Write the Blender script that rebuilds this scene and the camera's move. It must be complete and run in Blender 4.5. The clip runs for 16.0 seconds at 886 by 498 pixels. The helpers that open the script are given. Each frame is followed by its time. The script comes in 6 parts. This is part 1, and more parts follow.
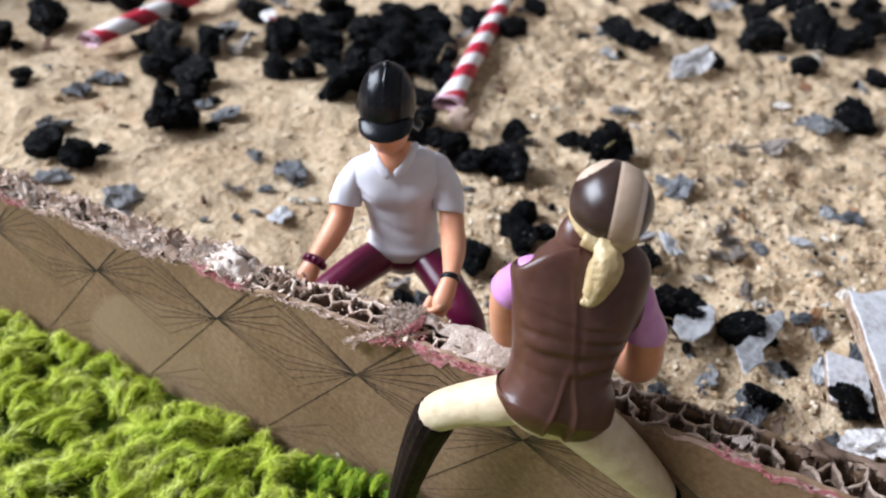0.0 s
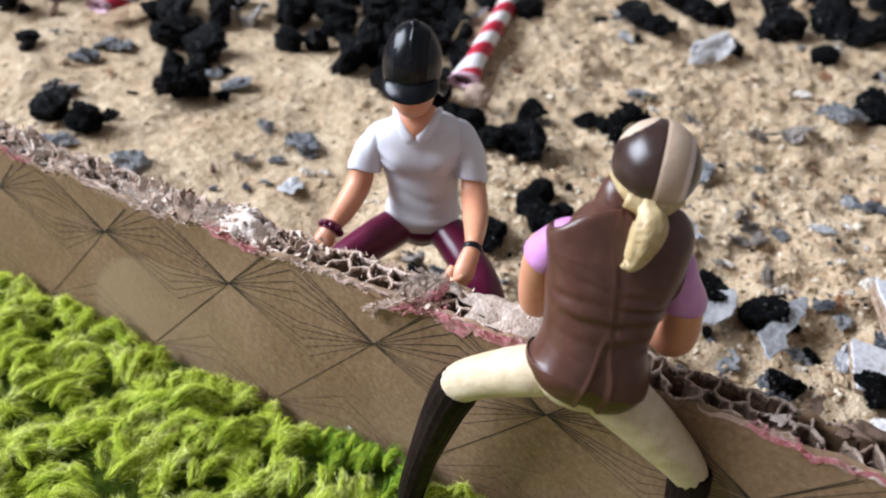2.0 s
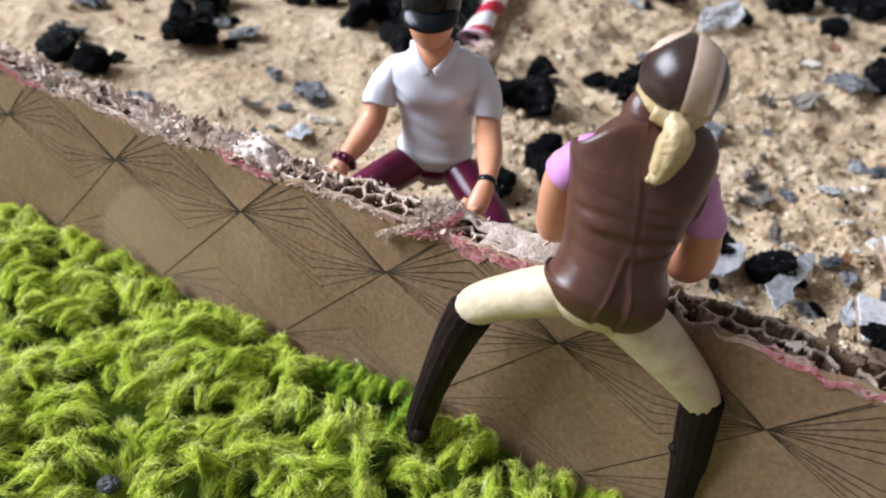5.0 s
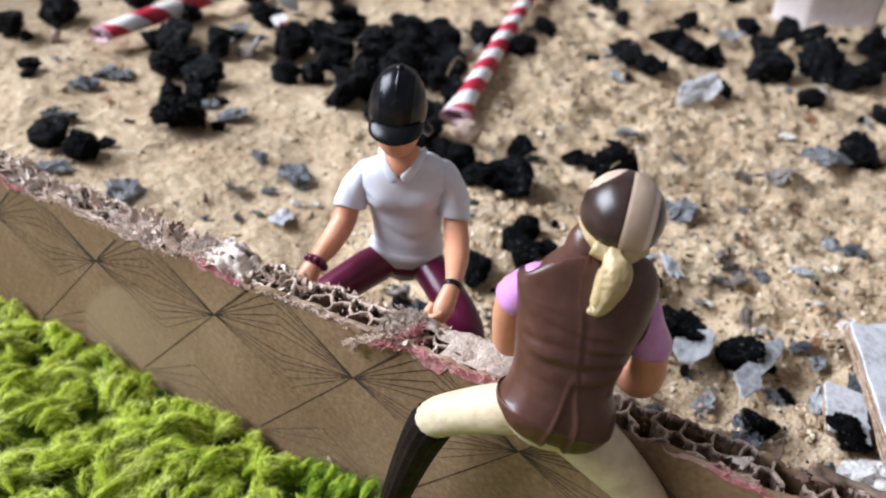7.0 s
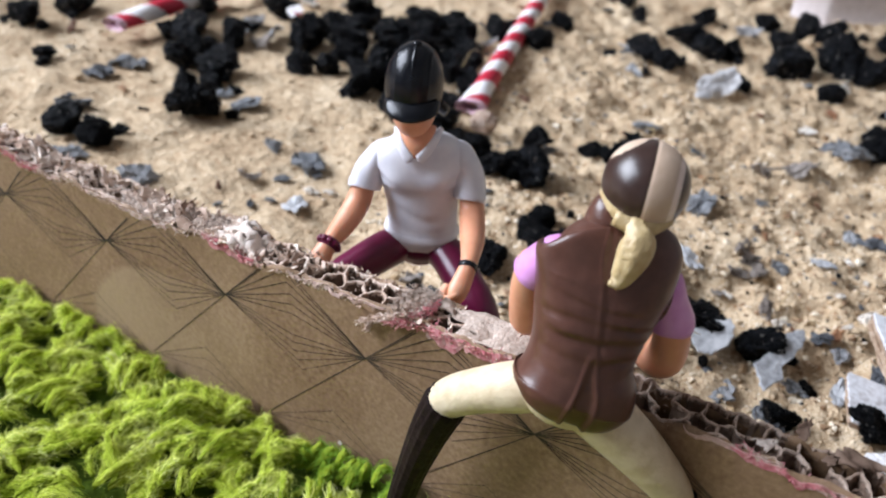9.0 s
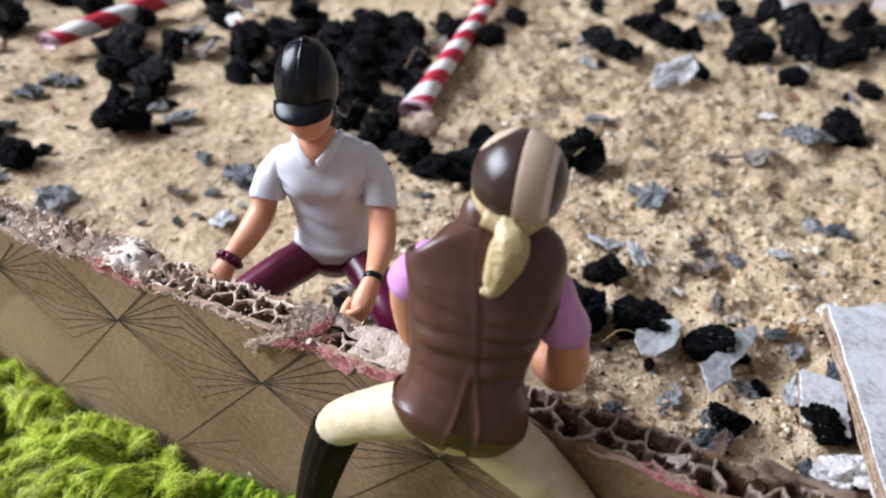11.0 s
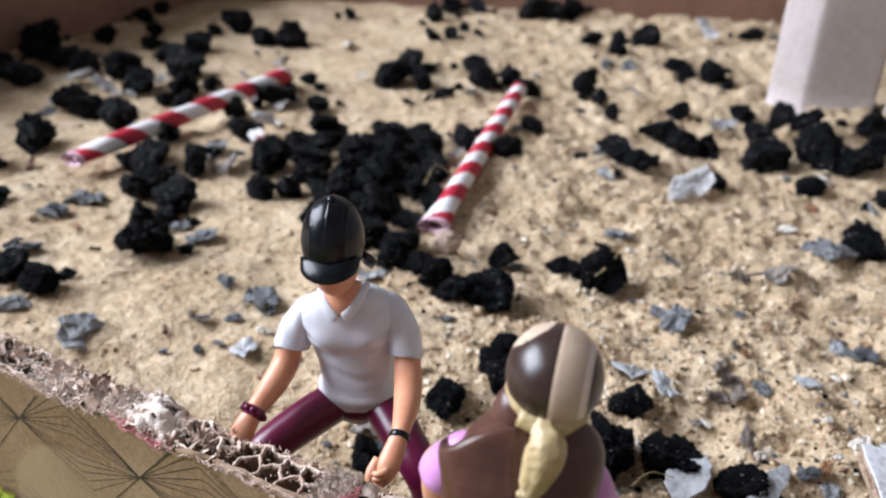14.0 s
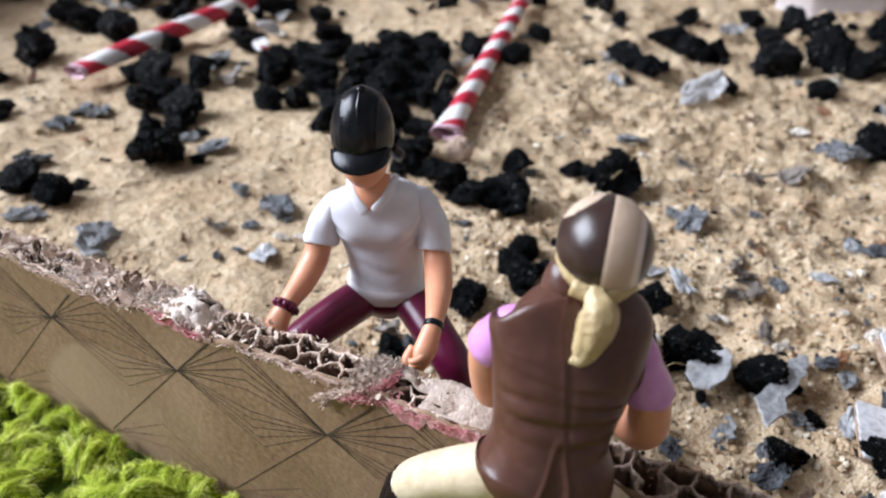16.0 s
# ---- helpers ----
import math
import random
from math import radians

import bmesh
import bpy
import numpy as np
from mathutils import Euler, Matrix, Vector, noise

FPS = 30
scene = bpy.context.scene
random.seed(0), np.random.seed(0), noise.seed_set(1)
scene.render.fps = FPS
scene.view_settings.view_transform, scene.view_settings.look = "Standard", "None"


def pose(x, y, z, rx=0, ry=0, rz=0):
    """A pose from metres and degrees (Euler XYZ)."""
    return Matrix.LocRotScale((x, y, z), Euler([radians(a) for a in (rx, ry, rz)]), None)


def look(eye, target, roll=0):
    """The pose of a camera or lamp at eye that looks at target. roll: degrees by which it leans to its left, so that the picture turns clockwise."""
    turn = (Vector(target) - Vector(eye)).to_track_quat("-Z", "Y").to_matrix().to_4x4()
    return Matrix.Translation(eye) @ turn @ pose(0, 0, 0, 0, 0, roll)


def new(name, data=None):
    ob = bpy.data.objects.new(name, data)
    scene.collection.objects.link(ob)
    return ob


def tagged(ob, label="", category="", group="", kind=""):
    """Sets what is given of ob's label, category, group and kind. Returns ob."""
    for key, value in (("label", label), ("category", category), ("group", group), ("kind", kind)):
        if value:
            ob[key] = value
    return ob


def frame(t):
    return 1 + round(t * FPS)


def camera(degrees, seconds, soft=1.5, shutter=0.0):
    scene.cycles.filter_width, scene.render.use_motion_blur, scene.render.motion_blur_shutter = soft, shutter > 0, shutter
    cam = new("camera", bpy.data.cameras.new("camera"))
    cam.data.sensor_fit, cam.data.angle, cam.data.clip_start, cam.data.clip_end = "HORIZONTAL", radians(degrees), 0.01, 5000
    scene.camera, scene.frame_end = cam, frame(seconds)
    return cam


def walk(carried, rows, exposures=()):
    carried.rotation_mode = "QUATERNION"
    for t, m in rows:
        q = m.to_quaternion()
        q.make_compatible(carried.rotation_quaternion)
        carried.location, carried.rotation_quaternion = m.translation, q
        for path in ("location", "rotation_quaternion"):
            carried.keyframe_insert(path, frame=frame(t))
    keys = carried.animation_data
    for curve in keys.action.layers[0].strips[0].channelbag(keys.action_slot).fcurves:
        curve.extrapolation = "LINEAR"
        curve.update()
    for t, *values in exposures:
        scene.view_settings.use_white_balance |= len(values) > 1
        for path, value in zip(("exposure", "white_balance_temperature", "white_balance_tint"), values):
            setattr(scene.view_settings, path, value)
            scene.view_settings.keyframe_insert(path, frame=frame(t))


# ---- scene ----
cam = camera(54.70, 16.0, 2.0)
cam.data.dof.use_dof, cam.data.dof.focus_distance, cam.data.dof.aperture_fstop = True, 0.126, 28.0
PATH = [
    (0, (0.00545, 0.00038, 0.12426), (0.00090, 0.24510, -0.04921), 2.46),
    (0.5, (0.00382, -0.00212, 0.11985), (-0.00051, 0.24175, -0.05482), 3.01),
    (1, (0.00111, -0.00063, 0.11691), (-0.00312, 0.24243, -0.05888), 3.37),
    (1.5, (0.00009, 0.00146, 0.11815), (-0.00362, 0.24469, -0.05742), 3.88),
    (2, (0.00126, 0.00191, 0.11760), (-0.00188, 0.24534, -0.05771), 4.39),
    (2.5, (0.00377, 0.00168, 0.11529), (0.00092, 0.24417, -0.06131), 4.41),
    (3, (0.00543, 0.00256, 0.11586), (0.00392, 0.24530, -0.06043), 4.98),
    (3.5, (-0.00013, -0.00369, 0.11168), (-0.00104, 0.23890, -0.06482), 6.22),
    (3.7, (0.00070, -0.00273, 0.11012), (-0.00026, 0.23950, -0.06687), 6.20),
    (5.8, (-0.00225, -0.00442, 0.10981), (-0.00277, 0.23598, -0.06965), 6.82),
    (6, (-0.00060, -0.00587, 0.11056), (-0.00332, 0.23752, -0.06481), 6.78),
    (6.5, (0.00329, 0.00100, 0.12009), (-0.00008, 0.24736, -0.05106), 5.76),
    (7, (0.00403, 0.00003, 0.12171), (0.00078, 0.24863, -0.04618), 5.62),
    (7.5, (0.00050, -0.00215, 0.12411), (-0.00641, 0.24637, -0.04379), 5.51),
    (8, (0.00248, -0.00323, 0.12217), (-0.00702, 0.24457, -0.04667), 5.58),
    (8.5, (0.00182, -0.00374, 0.12098), (-0.00823, 0.24371, -0.04833), 5.35),
    (9, (0.00390, -0.00007, 0.11655), (-0.00380, 0.24929, -0.05005), 5.64),
    (9.2, (0.00399, -0.00243, 0.11932), (-0.00268, 0.24829, -0.04527), 5.91),
    (11.3, (0.02072, 0.01438, 0.11074), (0.01319, 0.26490, -0.05411), 2.39),
    (11.5, (0.02122, 0.01706, 0.11040), (0.01678, 0.27110, -0.04909), 2.83),
    (12, (0.02242, 0.01954, 0.11216), (0.02219, 0.27882, -0.03876), 2.73),
    (12.5, (0.01664, 0.02307, 0.11169), (0.01682, 0.28555, -0.03358), 3.02),
    (13, (0.01450, 0.01888, 0.11766), (0.00781, 0.28088, -0.02832), 2.06),
    (13.5, (0.01360, 0.01717, 0.12198), (0.00039, 0.27890, -0.02404), 1.80),
    (14, (0.01614, 0.01724, 0.12222), (0.00190, 0.28091, -0.02018), 1.77),
    (14.5, (0.02139, 0.01785, 0.12264), (0.00718, 0.27981, -0.02288), 0.74),
    (15, (0.01746, 0.01940, 0.12890), (0.00299, 0.27405, -0.02904), -1.26),
    (15.5, (0.01627, 0.01828, 0.12568), (0.00322, 0.26904, -0.03847), -0.84),
    (16, (0.01047, 0.01407, 0.11734), (-0.00023, 0.26455, -0.04742), 1.26),
]
walk(cam, [(t, look(eye, target, roll)) for t, eye, target, roll in PATH])

# ---- light and exposure: a window high on the left, a pale room around ----
world = bpy.data.worlds.new("sky")
scene.world = world
world.use_nodes = True
sky = world.node_tree.nodes.new("ShaderNodeTexSky")
sky.sky_type, sky.sun_disc = "NISHITA", False
sky.sun_elevation, sky.sun_rotation = radians(40), radians(-70)
world.node_tree.links.new(sky.outputs[0], world.node_tree.nodes["Background"].inputs[0])
world.node_tree.nodes["Background"].inputs[1].default_value = 0.12


def area_lamp(name, eye, target, w, h, watts, colour):
    data = bpy.data.lights.new(name, "AREA")
    data.shape, data.size, data.size_y, data.energy, data.color = "RECTANGLE", w, h, watts, colour
    ob = new(name, data)
    ob.matrix_world = look(eye, target)
    return ob


area_lamp("window_light", (-1.42, 0.30, 1.02), (0.0, 0.2, 0.0), 1.3, 1.0, 78.0, (0.88, 0.95, 1.10))

# ---- materials ----
MM = 0.001


def material(name, rough=0.6, metal=0.0, spec=0.5):
    m = bpy.data.materials.new(name)
    m.use_nodes = True
    b = m.node_tree.nodes["Principled BSDF"]
    b.inputs["Roughness"].default_value = rough
    b.inputs["Metallic"].default_value = metal
    b.inputs["Specular IOR Level"].default_value = spec
    return m, m.node_tree.nodes, m.node_tree.links, b


def rgb(c):
    return (*c, 1.0)


def mottled(name, colours, grain=2000.0, patch=200.0, rough=0.6, bump=0.0001, bump_scale=None, spec=0.5, island=0.0, objects=0.0, sss=0.0, detail=4.0, metal=0.0):
    """Noise at two scales mixes three colours; fine relief from the grain; optional spread between pieces or islands."""
    m, nodes, links, b = material(name, rough, metal, spec)
    co = nodes.new("ShaderNodeTexCoord")
    fine, broad = nodes.new("ShaderNodeTexNoise"), nodes.new("ShaderNodeTexNoise")
    for node, s in ((fine, grain), (broad, patch)):
        node.inputs["Scale"].default_value = s
        node.inputs["Detail"].default_value = detail
        links.new(co.outputs["Object"], node.inputs["Vector"])
    add = nodes.new("ShaderNodeMath")
    add.operation = "ADD"
    links.new(fine.outputs["Fac"], add.inputs[0])
    links.new(broad.outputs["Fac"], add.inputs[1])
    last = add.outputs[0]
    for amount, kind, socket in ((objects, "ShaderNodeObjectInfo", "Random"), (island, "ShaderNodeNewGeometry", "Random Per Island")):
        if amount:
            info, mul = nodes.new(kind), nodes.new("ShaderNodeMath")
            mul.operation = "MULTIPLY_ADD"
            links.new(info.outputs[socket], mul.inputs[0])
            mul.inputs[1].default_value = amount
            off = nodes.new("ShaderNodeMath")
            off.operation = "SUBTRACT"
            links.new(last, off.inputs[0])
            off.inputs[1].default_value = amount / 2
            links.new(off.outputs[0], mul.inputs[2])
            last = mul.outputs[0]
    ramp = nodes.new("ShaderNodeValToRGB")
    half = nodes.new("ShaderNodeMath")
    half.operation = "MULTIPLY"
    half.inputs[1].default_value = 0.5
    links.new(last, half.inputs[0])
    links.new(half.outputs[0], ramp.inputs[0])
    e = ramp.color_ramp.elements
    e[0].position, e[0].color = 0.33, rgb(colours[0])
    e[1].position, e[1].color = 0.67, rgb(colours[-1])
    for i, c in enumerate(colours[1:-1]):
        x = e.new(0.33 + 0.34 * (i + 1) / (len(colours) - 1))
        x.color = rgb(c)
    links.new(ramp.outputs[0], b.inputs["Base Color"])
    if bump:
        bn = nodes.new("ShaderNodeBump")
        bn.inputs["Strength"].default_value = 1.0
        bn.inputs["Distance"].default_value = bump
        src = fine
        if bump_scale:
            src = nodes.new("ShaderNodeTexNoise")
            src.inputs["Scale"].default_value = bump_scale
            src.inputs["Detail"].default_value = 3.0
            links.new(co.outputs["Object"], src.inputs["Vector"])
        links.new(src.outputs["Fac"], bn.inputs["Height"])
        links.new(bn.outputs[0], b.inputs["Normal"])
    if sss:
        b.inputs["Subsurface Weight"].default_value = sss
        b.inputs["Subsurface Radius"].default_value = (0.002, 0.001, 0.0006)
        b.inputs["Subsurface Scale"].default_value = 1.0
    return m


def seen_through(m, share):
    """Let a share of the light pass through thin fibres."""
    nodes, links = m.node_tree.nodes, m.node_tree.links
    b = next(n for n in nodes if n.type == "BSDF_PRINCIPLED")
    out = next(n for n in nodes if n.type == "OUTPUT_MATERIAL")
    thin, mix = nodes.new("ShaderNodeBsdfTranslucent"), nodes.new("ShaderNodeMixShader")
    links.new(b.inputs["Base Color"].links[0].from_socket, thin.inputs["Color"])
    mix.inputs[0].default_value = share
    links.new(b.outputs[0], mix.inputs[1])
    links.new(thin.outputs[0], mix.inputs[2])
    links.new(mix.outputs[0], out.inputs["Surface"])
    return m


def sand_material():
    """Grains as small cells, each with its own tint, over broad damp and dry patches."""
    m, nodes, links, b = material("sand", 0.85, 0.0, 0.25)
    co = nodes.new("ShaderNodeTexCoord")
    broad, mid = nodes.new("ShaderNodeTexNoise"), nodes.new("ShaderNodeTexNoise")
    cells, specks = nodes.new("ShaderNodeTexVoronoi"), nodes.new("ShaderNodeTexVoronoi")
    for node, scale in ((broad, 38), (mid, 260), (cells, 1900), (specks, 900)):
        node.inputs["Scale"].default_value = scale
        links.new(co.outputs["Object"], node.inputs["Vector"])
    broad.inputs["Detail"].default_value = 5
    mid.inputs["Detail"].default_value = 4
    split = nodes.new("ShaderNodeSeparateColor")
    links.new(cells.outputs["Color"], split.inputs[0])
    total = nodes.new("ShaderNodeMath")
    total.operation = "MULTIPLY_ADD"
    links.new(split.outputs[0], total.inputs[0])
    total.inputs[1].default_value = 0.24
    sums = nodes.new("ShaderNodeMath")
    sums.operation = "MULTIPLY_ADD"
    links.new(mid.outputs["Fac"], sums.inputs[0])
    sums.inputs[1].default_value = 0.50
    half = nodes.new("ShaderNodeMath")
    half.operation = "MULTIPLY_ADD"
    links.new(broad.outputs["Fac"], half.inputs[0])
    half.inputs[1].default_value = 0.62
    half.inputs[2].default_value = -0.195
    links.new(half.outputs[0], sums.inputs[2])
    links.new(sums.outputs[0], total.inputs[2])
    ramp = nodes.new("ShaderNodeValToRGB")
    links.new(total.outputs[0], ramp.inputs[0])
    e = ramp.color_ramp.elements
    e[0].position, e[0].color = 0.16, (0.20, 0.13, 0.07, 1)
    e[1].position, e[1].color = 0.84, (0.78, 0.66, 0.49, 1)
    for place, c in ((0.36, (0.41, 0.288, 0.174, 1)), (0.58, (0.58, 0.448, 0.296, 1))):
        e.new(place).color = c
    tint = nodes.new("ShaderNodeSeparateColor")
    links.new(specks.outputs["Color"], tint.inputs[0])
    rare = nodes.new("ShaderNodeMath")
    rare.operation = "GREATER_THAN"
    links.new(tint.outputs[1], rare.inputs[0])
    rare.inputs[1].default_value = 0.98
    mix = nodes.new("ShaderNodeMix")
    mix.data_type = "RGBA"
    links.new(rare.outputs[0], mix.inputs[0])
    links.new(ramp.outputs[0], mix.inputs[6])
    mix.inputs[7].default_value = (0.36, 0.22, 0.12, 1)
    links.new(mix.outputs[2], b.inputs["Base Color"])
    deep, fine = nodes.new("ShaderNodeBump"), nodes.new("ShaderNodeBump")
    deep.inputs["Distance"].default_value = 0.0020
    fine.inputs["Distance"].default_value = 0.00020
    fine.invert = True
    links.new(mid.outputs["Fac"], deep.inputs["Height"])
    links.new(cells.outputs["Distance"], fine.inputs["Height"])
    links.new(deep.outputs[0], fine.inputs["Normal"])
    links.new(fine.outputs[0], b.inputs["Normal"])
    return m


def coal_material():
    """Matt black with a crumbly relief, grey ash in the hollows and small glints, from gloss and from painted pale
    specks.
    """
    m, nodes, links, b = material("charcoal", 0.6, 0.0, 0.11)
    co = nodes.new("ShaderNodeTexCoord")
    crumb, dust, cells = nodes.new("ShaderNodeTexNoise"), nodes.new("ShaderNodeTexNoise"), nodes.new("ShaderNodeTexVoronoi")
    for node, scale in ((crumb, 13.0), (dust, 5.0), (cells, 34.0)):
        node.inputs["Scale"].default_value = scale
        links.new(co.outputs["Object"], node.inputs["Vector"])
    crumb.inputs["Detail"].default_value = 7.0
    crumb.inputs["Roughness"].default_value = 0.75
    dust.inputs["Detail"].default_value = 6.0
    info, both = nodes.new("ShaderNodeObjectInfo"), nodes.new("ShaderNodeMath")
    both.operation = "MULTIPLY_ADD"
    links.new(info.outputs["Random"], both.inputs[0])
    both.inputs[1].default_value = 0.10
    links.new(dust.outputs["Fac"], both.inputs[2])
    ramp = nodes.new("ShaderNodeValToRGB")
    links.new(both.outputs[0], ramp.inputs[0])
    e = ramp.color_ramp.elements
    e[0].position, e[0].color = 0.40, (0.0010, 0.0012, 0.0018, 1)
    e[1].position, e[1].color = 0.88, (0.030, 0.032, 0.038, 1)
    e.new(0.64).color = (0.0028, 0.0033, 0.0046, 1)
    # sparse pale cells: flecks on the lumps, plus sparkle painted into the colour
    split, rare, mix = nodes.new("ShaderNodeSeparateColor"), nodes.new("ShaderNodeMath"), nodes.new("ShaderNodeMix")
    links.new(cells.outputs["Color"], split.inputs[0])
    rare.operation = "GREATER_THAN"
    links.new(split.outputs[0], rare.inputs[0])
    rare.inputs[1].default_value = 0.988
    mix.data_type = "RGBA"
    links.new(rare.outputs[0], mix.inputs[0])
    links.new(ramp.outputs[0], mix.inputs[6])
    mix.inputs[7].default_value = (0.24, 0.22, 0.20, 1)
    links.new(mix.outputs[2], b.inputs["Base Color"])
    gloss = nodes.new("ShaderNodeMapRange")
    links.new(crumb.outputs["Fac"], gloss.inputs["Value"])
    gloss.inputs["To Min"].default_value, gloss.inputs["To Max"].default_value = 0.75, 0.32
    links.new(gloss.outputs[0], b.inputs["Roughness"])
    bump = nodes.new("ShaderNodeBump")
    bump.inputs["Distance"].default_value = 0.0013
    links.new(crumb.outputs["Fac"], bump.inputs["Height"])
    links.new(bump.outputs[0], b.inputs["Normal"])
    return m


SAND = sand_material()
GRIT = mottled("grit", [(0.26, 0.155, 0.085), (0.46, 0.32, 0.175), (0.58, 0.46, 0.31), (0.74, 0.65, 0.51)], 900, 300, 0.6, 0.0001, island=0.95)
COAL = coal_material()
SLATE = mottled("slate", [(0.045, 0.048, 0.055), (0.105, 0.110, 0.118), (0.17, 0.175, 0.183), (0.29, 0.29, 0.295)], 11, 2.4, 0.7, 0.0008, None, 0.35, objects=0.7)
RUST = mottled("rusty_stone", [(0.13, 0.055, 0.028), (0.27, 0.12, 0.055), (0.42, 0.23, 0.11)], 14, 3.0, 0.55, 0.0004, objects=0.9)
PALE = mottled("shell", [(0.46, 0.40, 0.33), (0.66, 0.60, 0.52), (0.80, 0.76, 0.70)], 13, 2.6, 0.5, 0.0003, objects=0.35)
PAINT = mottled("old_paint", [(0.22, 0.225, 0.235), (0.36, 0.365, 0.375), (0.50, 0.50, 0.505)], 9, 2.5, 0.45, 0.0001, objects=0.2)
SCUFFED = mottled("scuffed_paint", [(0.20, 0.20, 0.205), (0.38, 0.385, 0.395), (0.52, 0.52, 0.525)], 1100, 210, 0.5, 0.00015, objects=0.2)
ASH = mottled("ash", [(0.20, 0.195, 0.195), (0.38, 0.37, 0.37), (0.60, 0.585, 0.58)], 9, 2.4, 0.8, 0.0006, None, 0.2, objects=0.4)
BARK = mottled("bark", [(0.09, 0.07, 0.055), (0.2, 0.165, 0.14), (0.36, 0.32, 0.29)], 18, 3.0, 0.8, 0.0005, objects=0.5)
KRAFT = mottled("kraft_liner", [(0.19, 0.110, 0.060), (0.272, 0.170, 0.098), (0.362, 0.240, 0.148)], 1100, 48, 0.6, 0.00006, 2500, 0.35)


def peeled_patch(m):
    """A paler patch with a rounded rim where a layer has peeled off the face, fading out along the wall."""
    nodes, links = m.node_tree.nodes, m.node_tree.links
    b = nodes["Principled BSDF"]
    before = b.inputs["Base Color"].links[0].from_socket
    co, along, split = nodes.new("ShaderNodeTexCoord"), nodes.new("ShaderNodeVectorMath"), nodes.new("ShaderNodeSeparateXYZ")
    along.operation = "DOT_PRODUCT"
    links.new(co.outputs["Object"], along.inputs[0])
    along.inputs[1].default_value = (0.8954, -0.44527, 0.0)
    links.new(co.outputs["Object"], split.inputs[0])

    def calc(kind, a, c):
        node = nodes.new("ShaderNodeMath")
        node.operation = kind
        for socket, value in zip(node.inputs, (a, c)):
            if isinstance(value, float):
                socket.default_value = value
            else:
                links.new(value, socket)
        return node.outputs[0]

    x = calc("DIVIDE", calc("ADD", along.outputs["Value"], 0.0559 + 0.040), 0.028)
    z = calc("DIVIDE", split.outputs["Z"], 0.021)
    wave = nodes.new("ShaderNodeTexNoise")
    wave.inputs["Scale"].default_value = 220.0
    links.new(co.outputs["Object"], wave.inputs["Vector"])
    far = calc("ADD", calc("ADD", calc("MULTIPLY", x, x), calc("MULTIPLY", z, z)), calc("MULTIPLY", wave.outputs["Fac"], 0.16))
    rim = nodes.new("ShaderNodeMapRange")
    links.new(far, rim.inputs["Value"])
    for name, value in (("From Min", 1.0), ("From Max", 1.14), ("To Min", 1.0), ("To Max", 0.0)):
        rim.inputs[name].default_value = value
    fade = nodes.new("ShaderNodeMapRange")
    links.new(x, fade.inputs["Value"])
    for name, value in (("From Min", -0.7), ("From Max", 0.7), ("To Min", 0.55), ("To Max", 0.0)):
        fade.inputs[name].default_value = value
    mix = nodes.new("ShaderNodeMix")
    mix.data_type = "RGBA"
    links.new(calc("MULTIPLY", rim.outputs[0], fade.outputs[0]), mix.inputs[0])
    links.new(before, mix.inputs[6])
    mix.inputs[7].default_value = (0.44, 0.315, 0.20, 1)
    links.new(mix.outputs[2], b.inputs["Base Color"])


peeled_patch(KRAFT)
CORE = mottled("kraft_core", [(0.17, 0.11, 0.08), (0.25, 0.172, 0.128), (0.34, 0.25, 0.195)], 900, 110, 0.92, 0.0001, 2000, 0.1, island=0.2)
TORN = mottled("torn_paper", [(0.46, 0.325, 0.25), (0.64, 0.50, 0.41), (0.82, 0.70, 0.60)], 900, 160, 0.95, 0.0002, 2200, 0.08, island=0.35)
RIM_BROWN = mottled("torn_kraft", [(0.31, 0.22, 0.165), (0.45, 0.34, 0.27), (0.61, 0.49, 0.41)], 900, 160, 0.95, 0.0002, 2200, 0.08, island=0.3)
FLUFF = mottled("fluffy_paper", [(0.60, 0.49, 0.41), (0.75, 0.64, 0.56), (0.87, 0.79, 0.72)], 1500, 240, 0.95, 0.0002, 2400, spec=0.1)
GREY_PAPER = mottled("grey_paper", [(0.34, 0.26, 0.21), (0.49, 0.395, 0.33), (0.63, 0.535, 0.46)], 1300, 260, 0.95, 0.0003, 2200, spec=0.08)
PINK = mottled("pink_paper", [(0.50, 0.13, 0.16), (0.60, 0.24, 0.26), (0.66, 0.42, 0.39)], 1500, 260, 0.95, 0.0002, spec=0.08, island=0.3)
PALE_PINK = mottled("pale_pink_paper", [(0.50, 0.33, 0.28), (0.60, 0.42, 0.37), (0.68, 0.52, 0.46)], 1500, 200, 0.95, 0.0004, 2200, 0.08, island=0.3)
INK = mottled("ink", [(0.018, 0.013, 0.009), (0.04, 0.028, 0.018), (0.09, 0.06, 0.036)], 900, 70, 0.7, 0)
MOSS = seen_through(mottled("moss_fibre", [(0.34, 0.47, 0.022), (0.70, 0.80, 0.11), (0.93, 0.97, 0.28), (0.98, 0.99, 0.50)], 330, 140, 0.75, 0.0, spec=0.25, island=0.25), 0.32)
# backing green taken near black: paints the shade between the tufts
MOSS_GAP_SHADE = mottled("moss_gap_shade", [(0.016, 0.032, 0.004), (0.05, 0.08, 0.008), (0.11, 0.16, 0.016)], 500, 90, 0.95, 0.0006, spec=0.08)
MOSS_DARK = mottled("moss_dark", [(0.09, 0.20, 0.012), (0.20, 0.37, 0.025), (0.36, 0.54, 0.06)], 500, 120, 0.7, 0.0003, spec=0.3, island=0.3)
RED = mottled("red_paper", [(0.40, 0.012, 0.03), (0.50, 0.018, 0.045), (0.56, 0.03, 0.06)], 700, 120, 0.5, 0.00004)
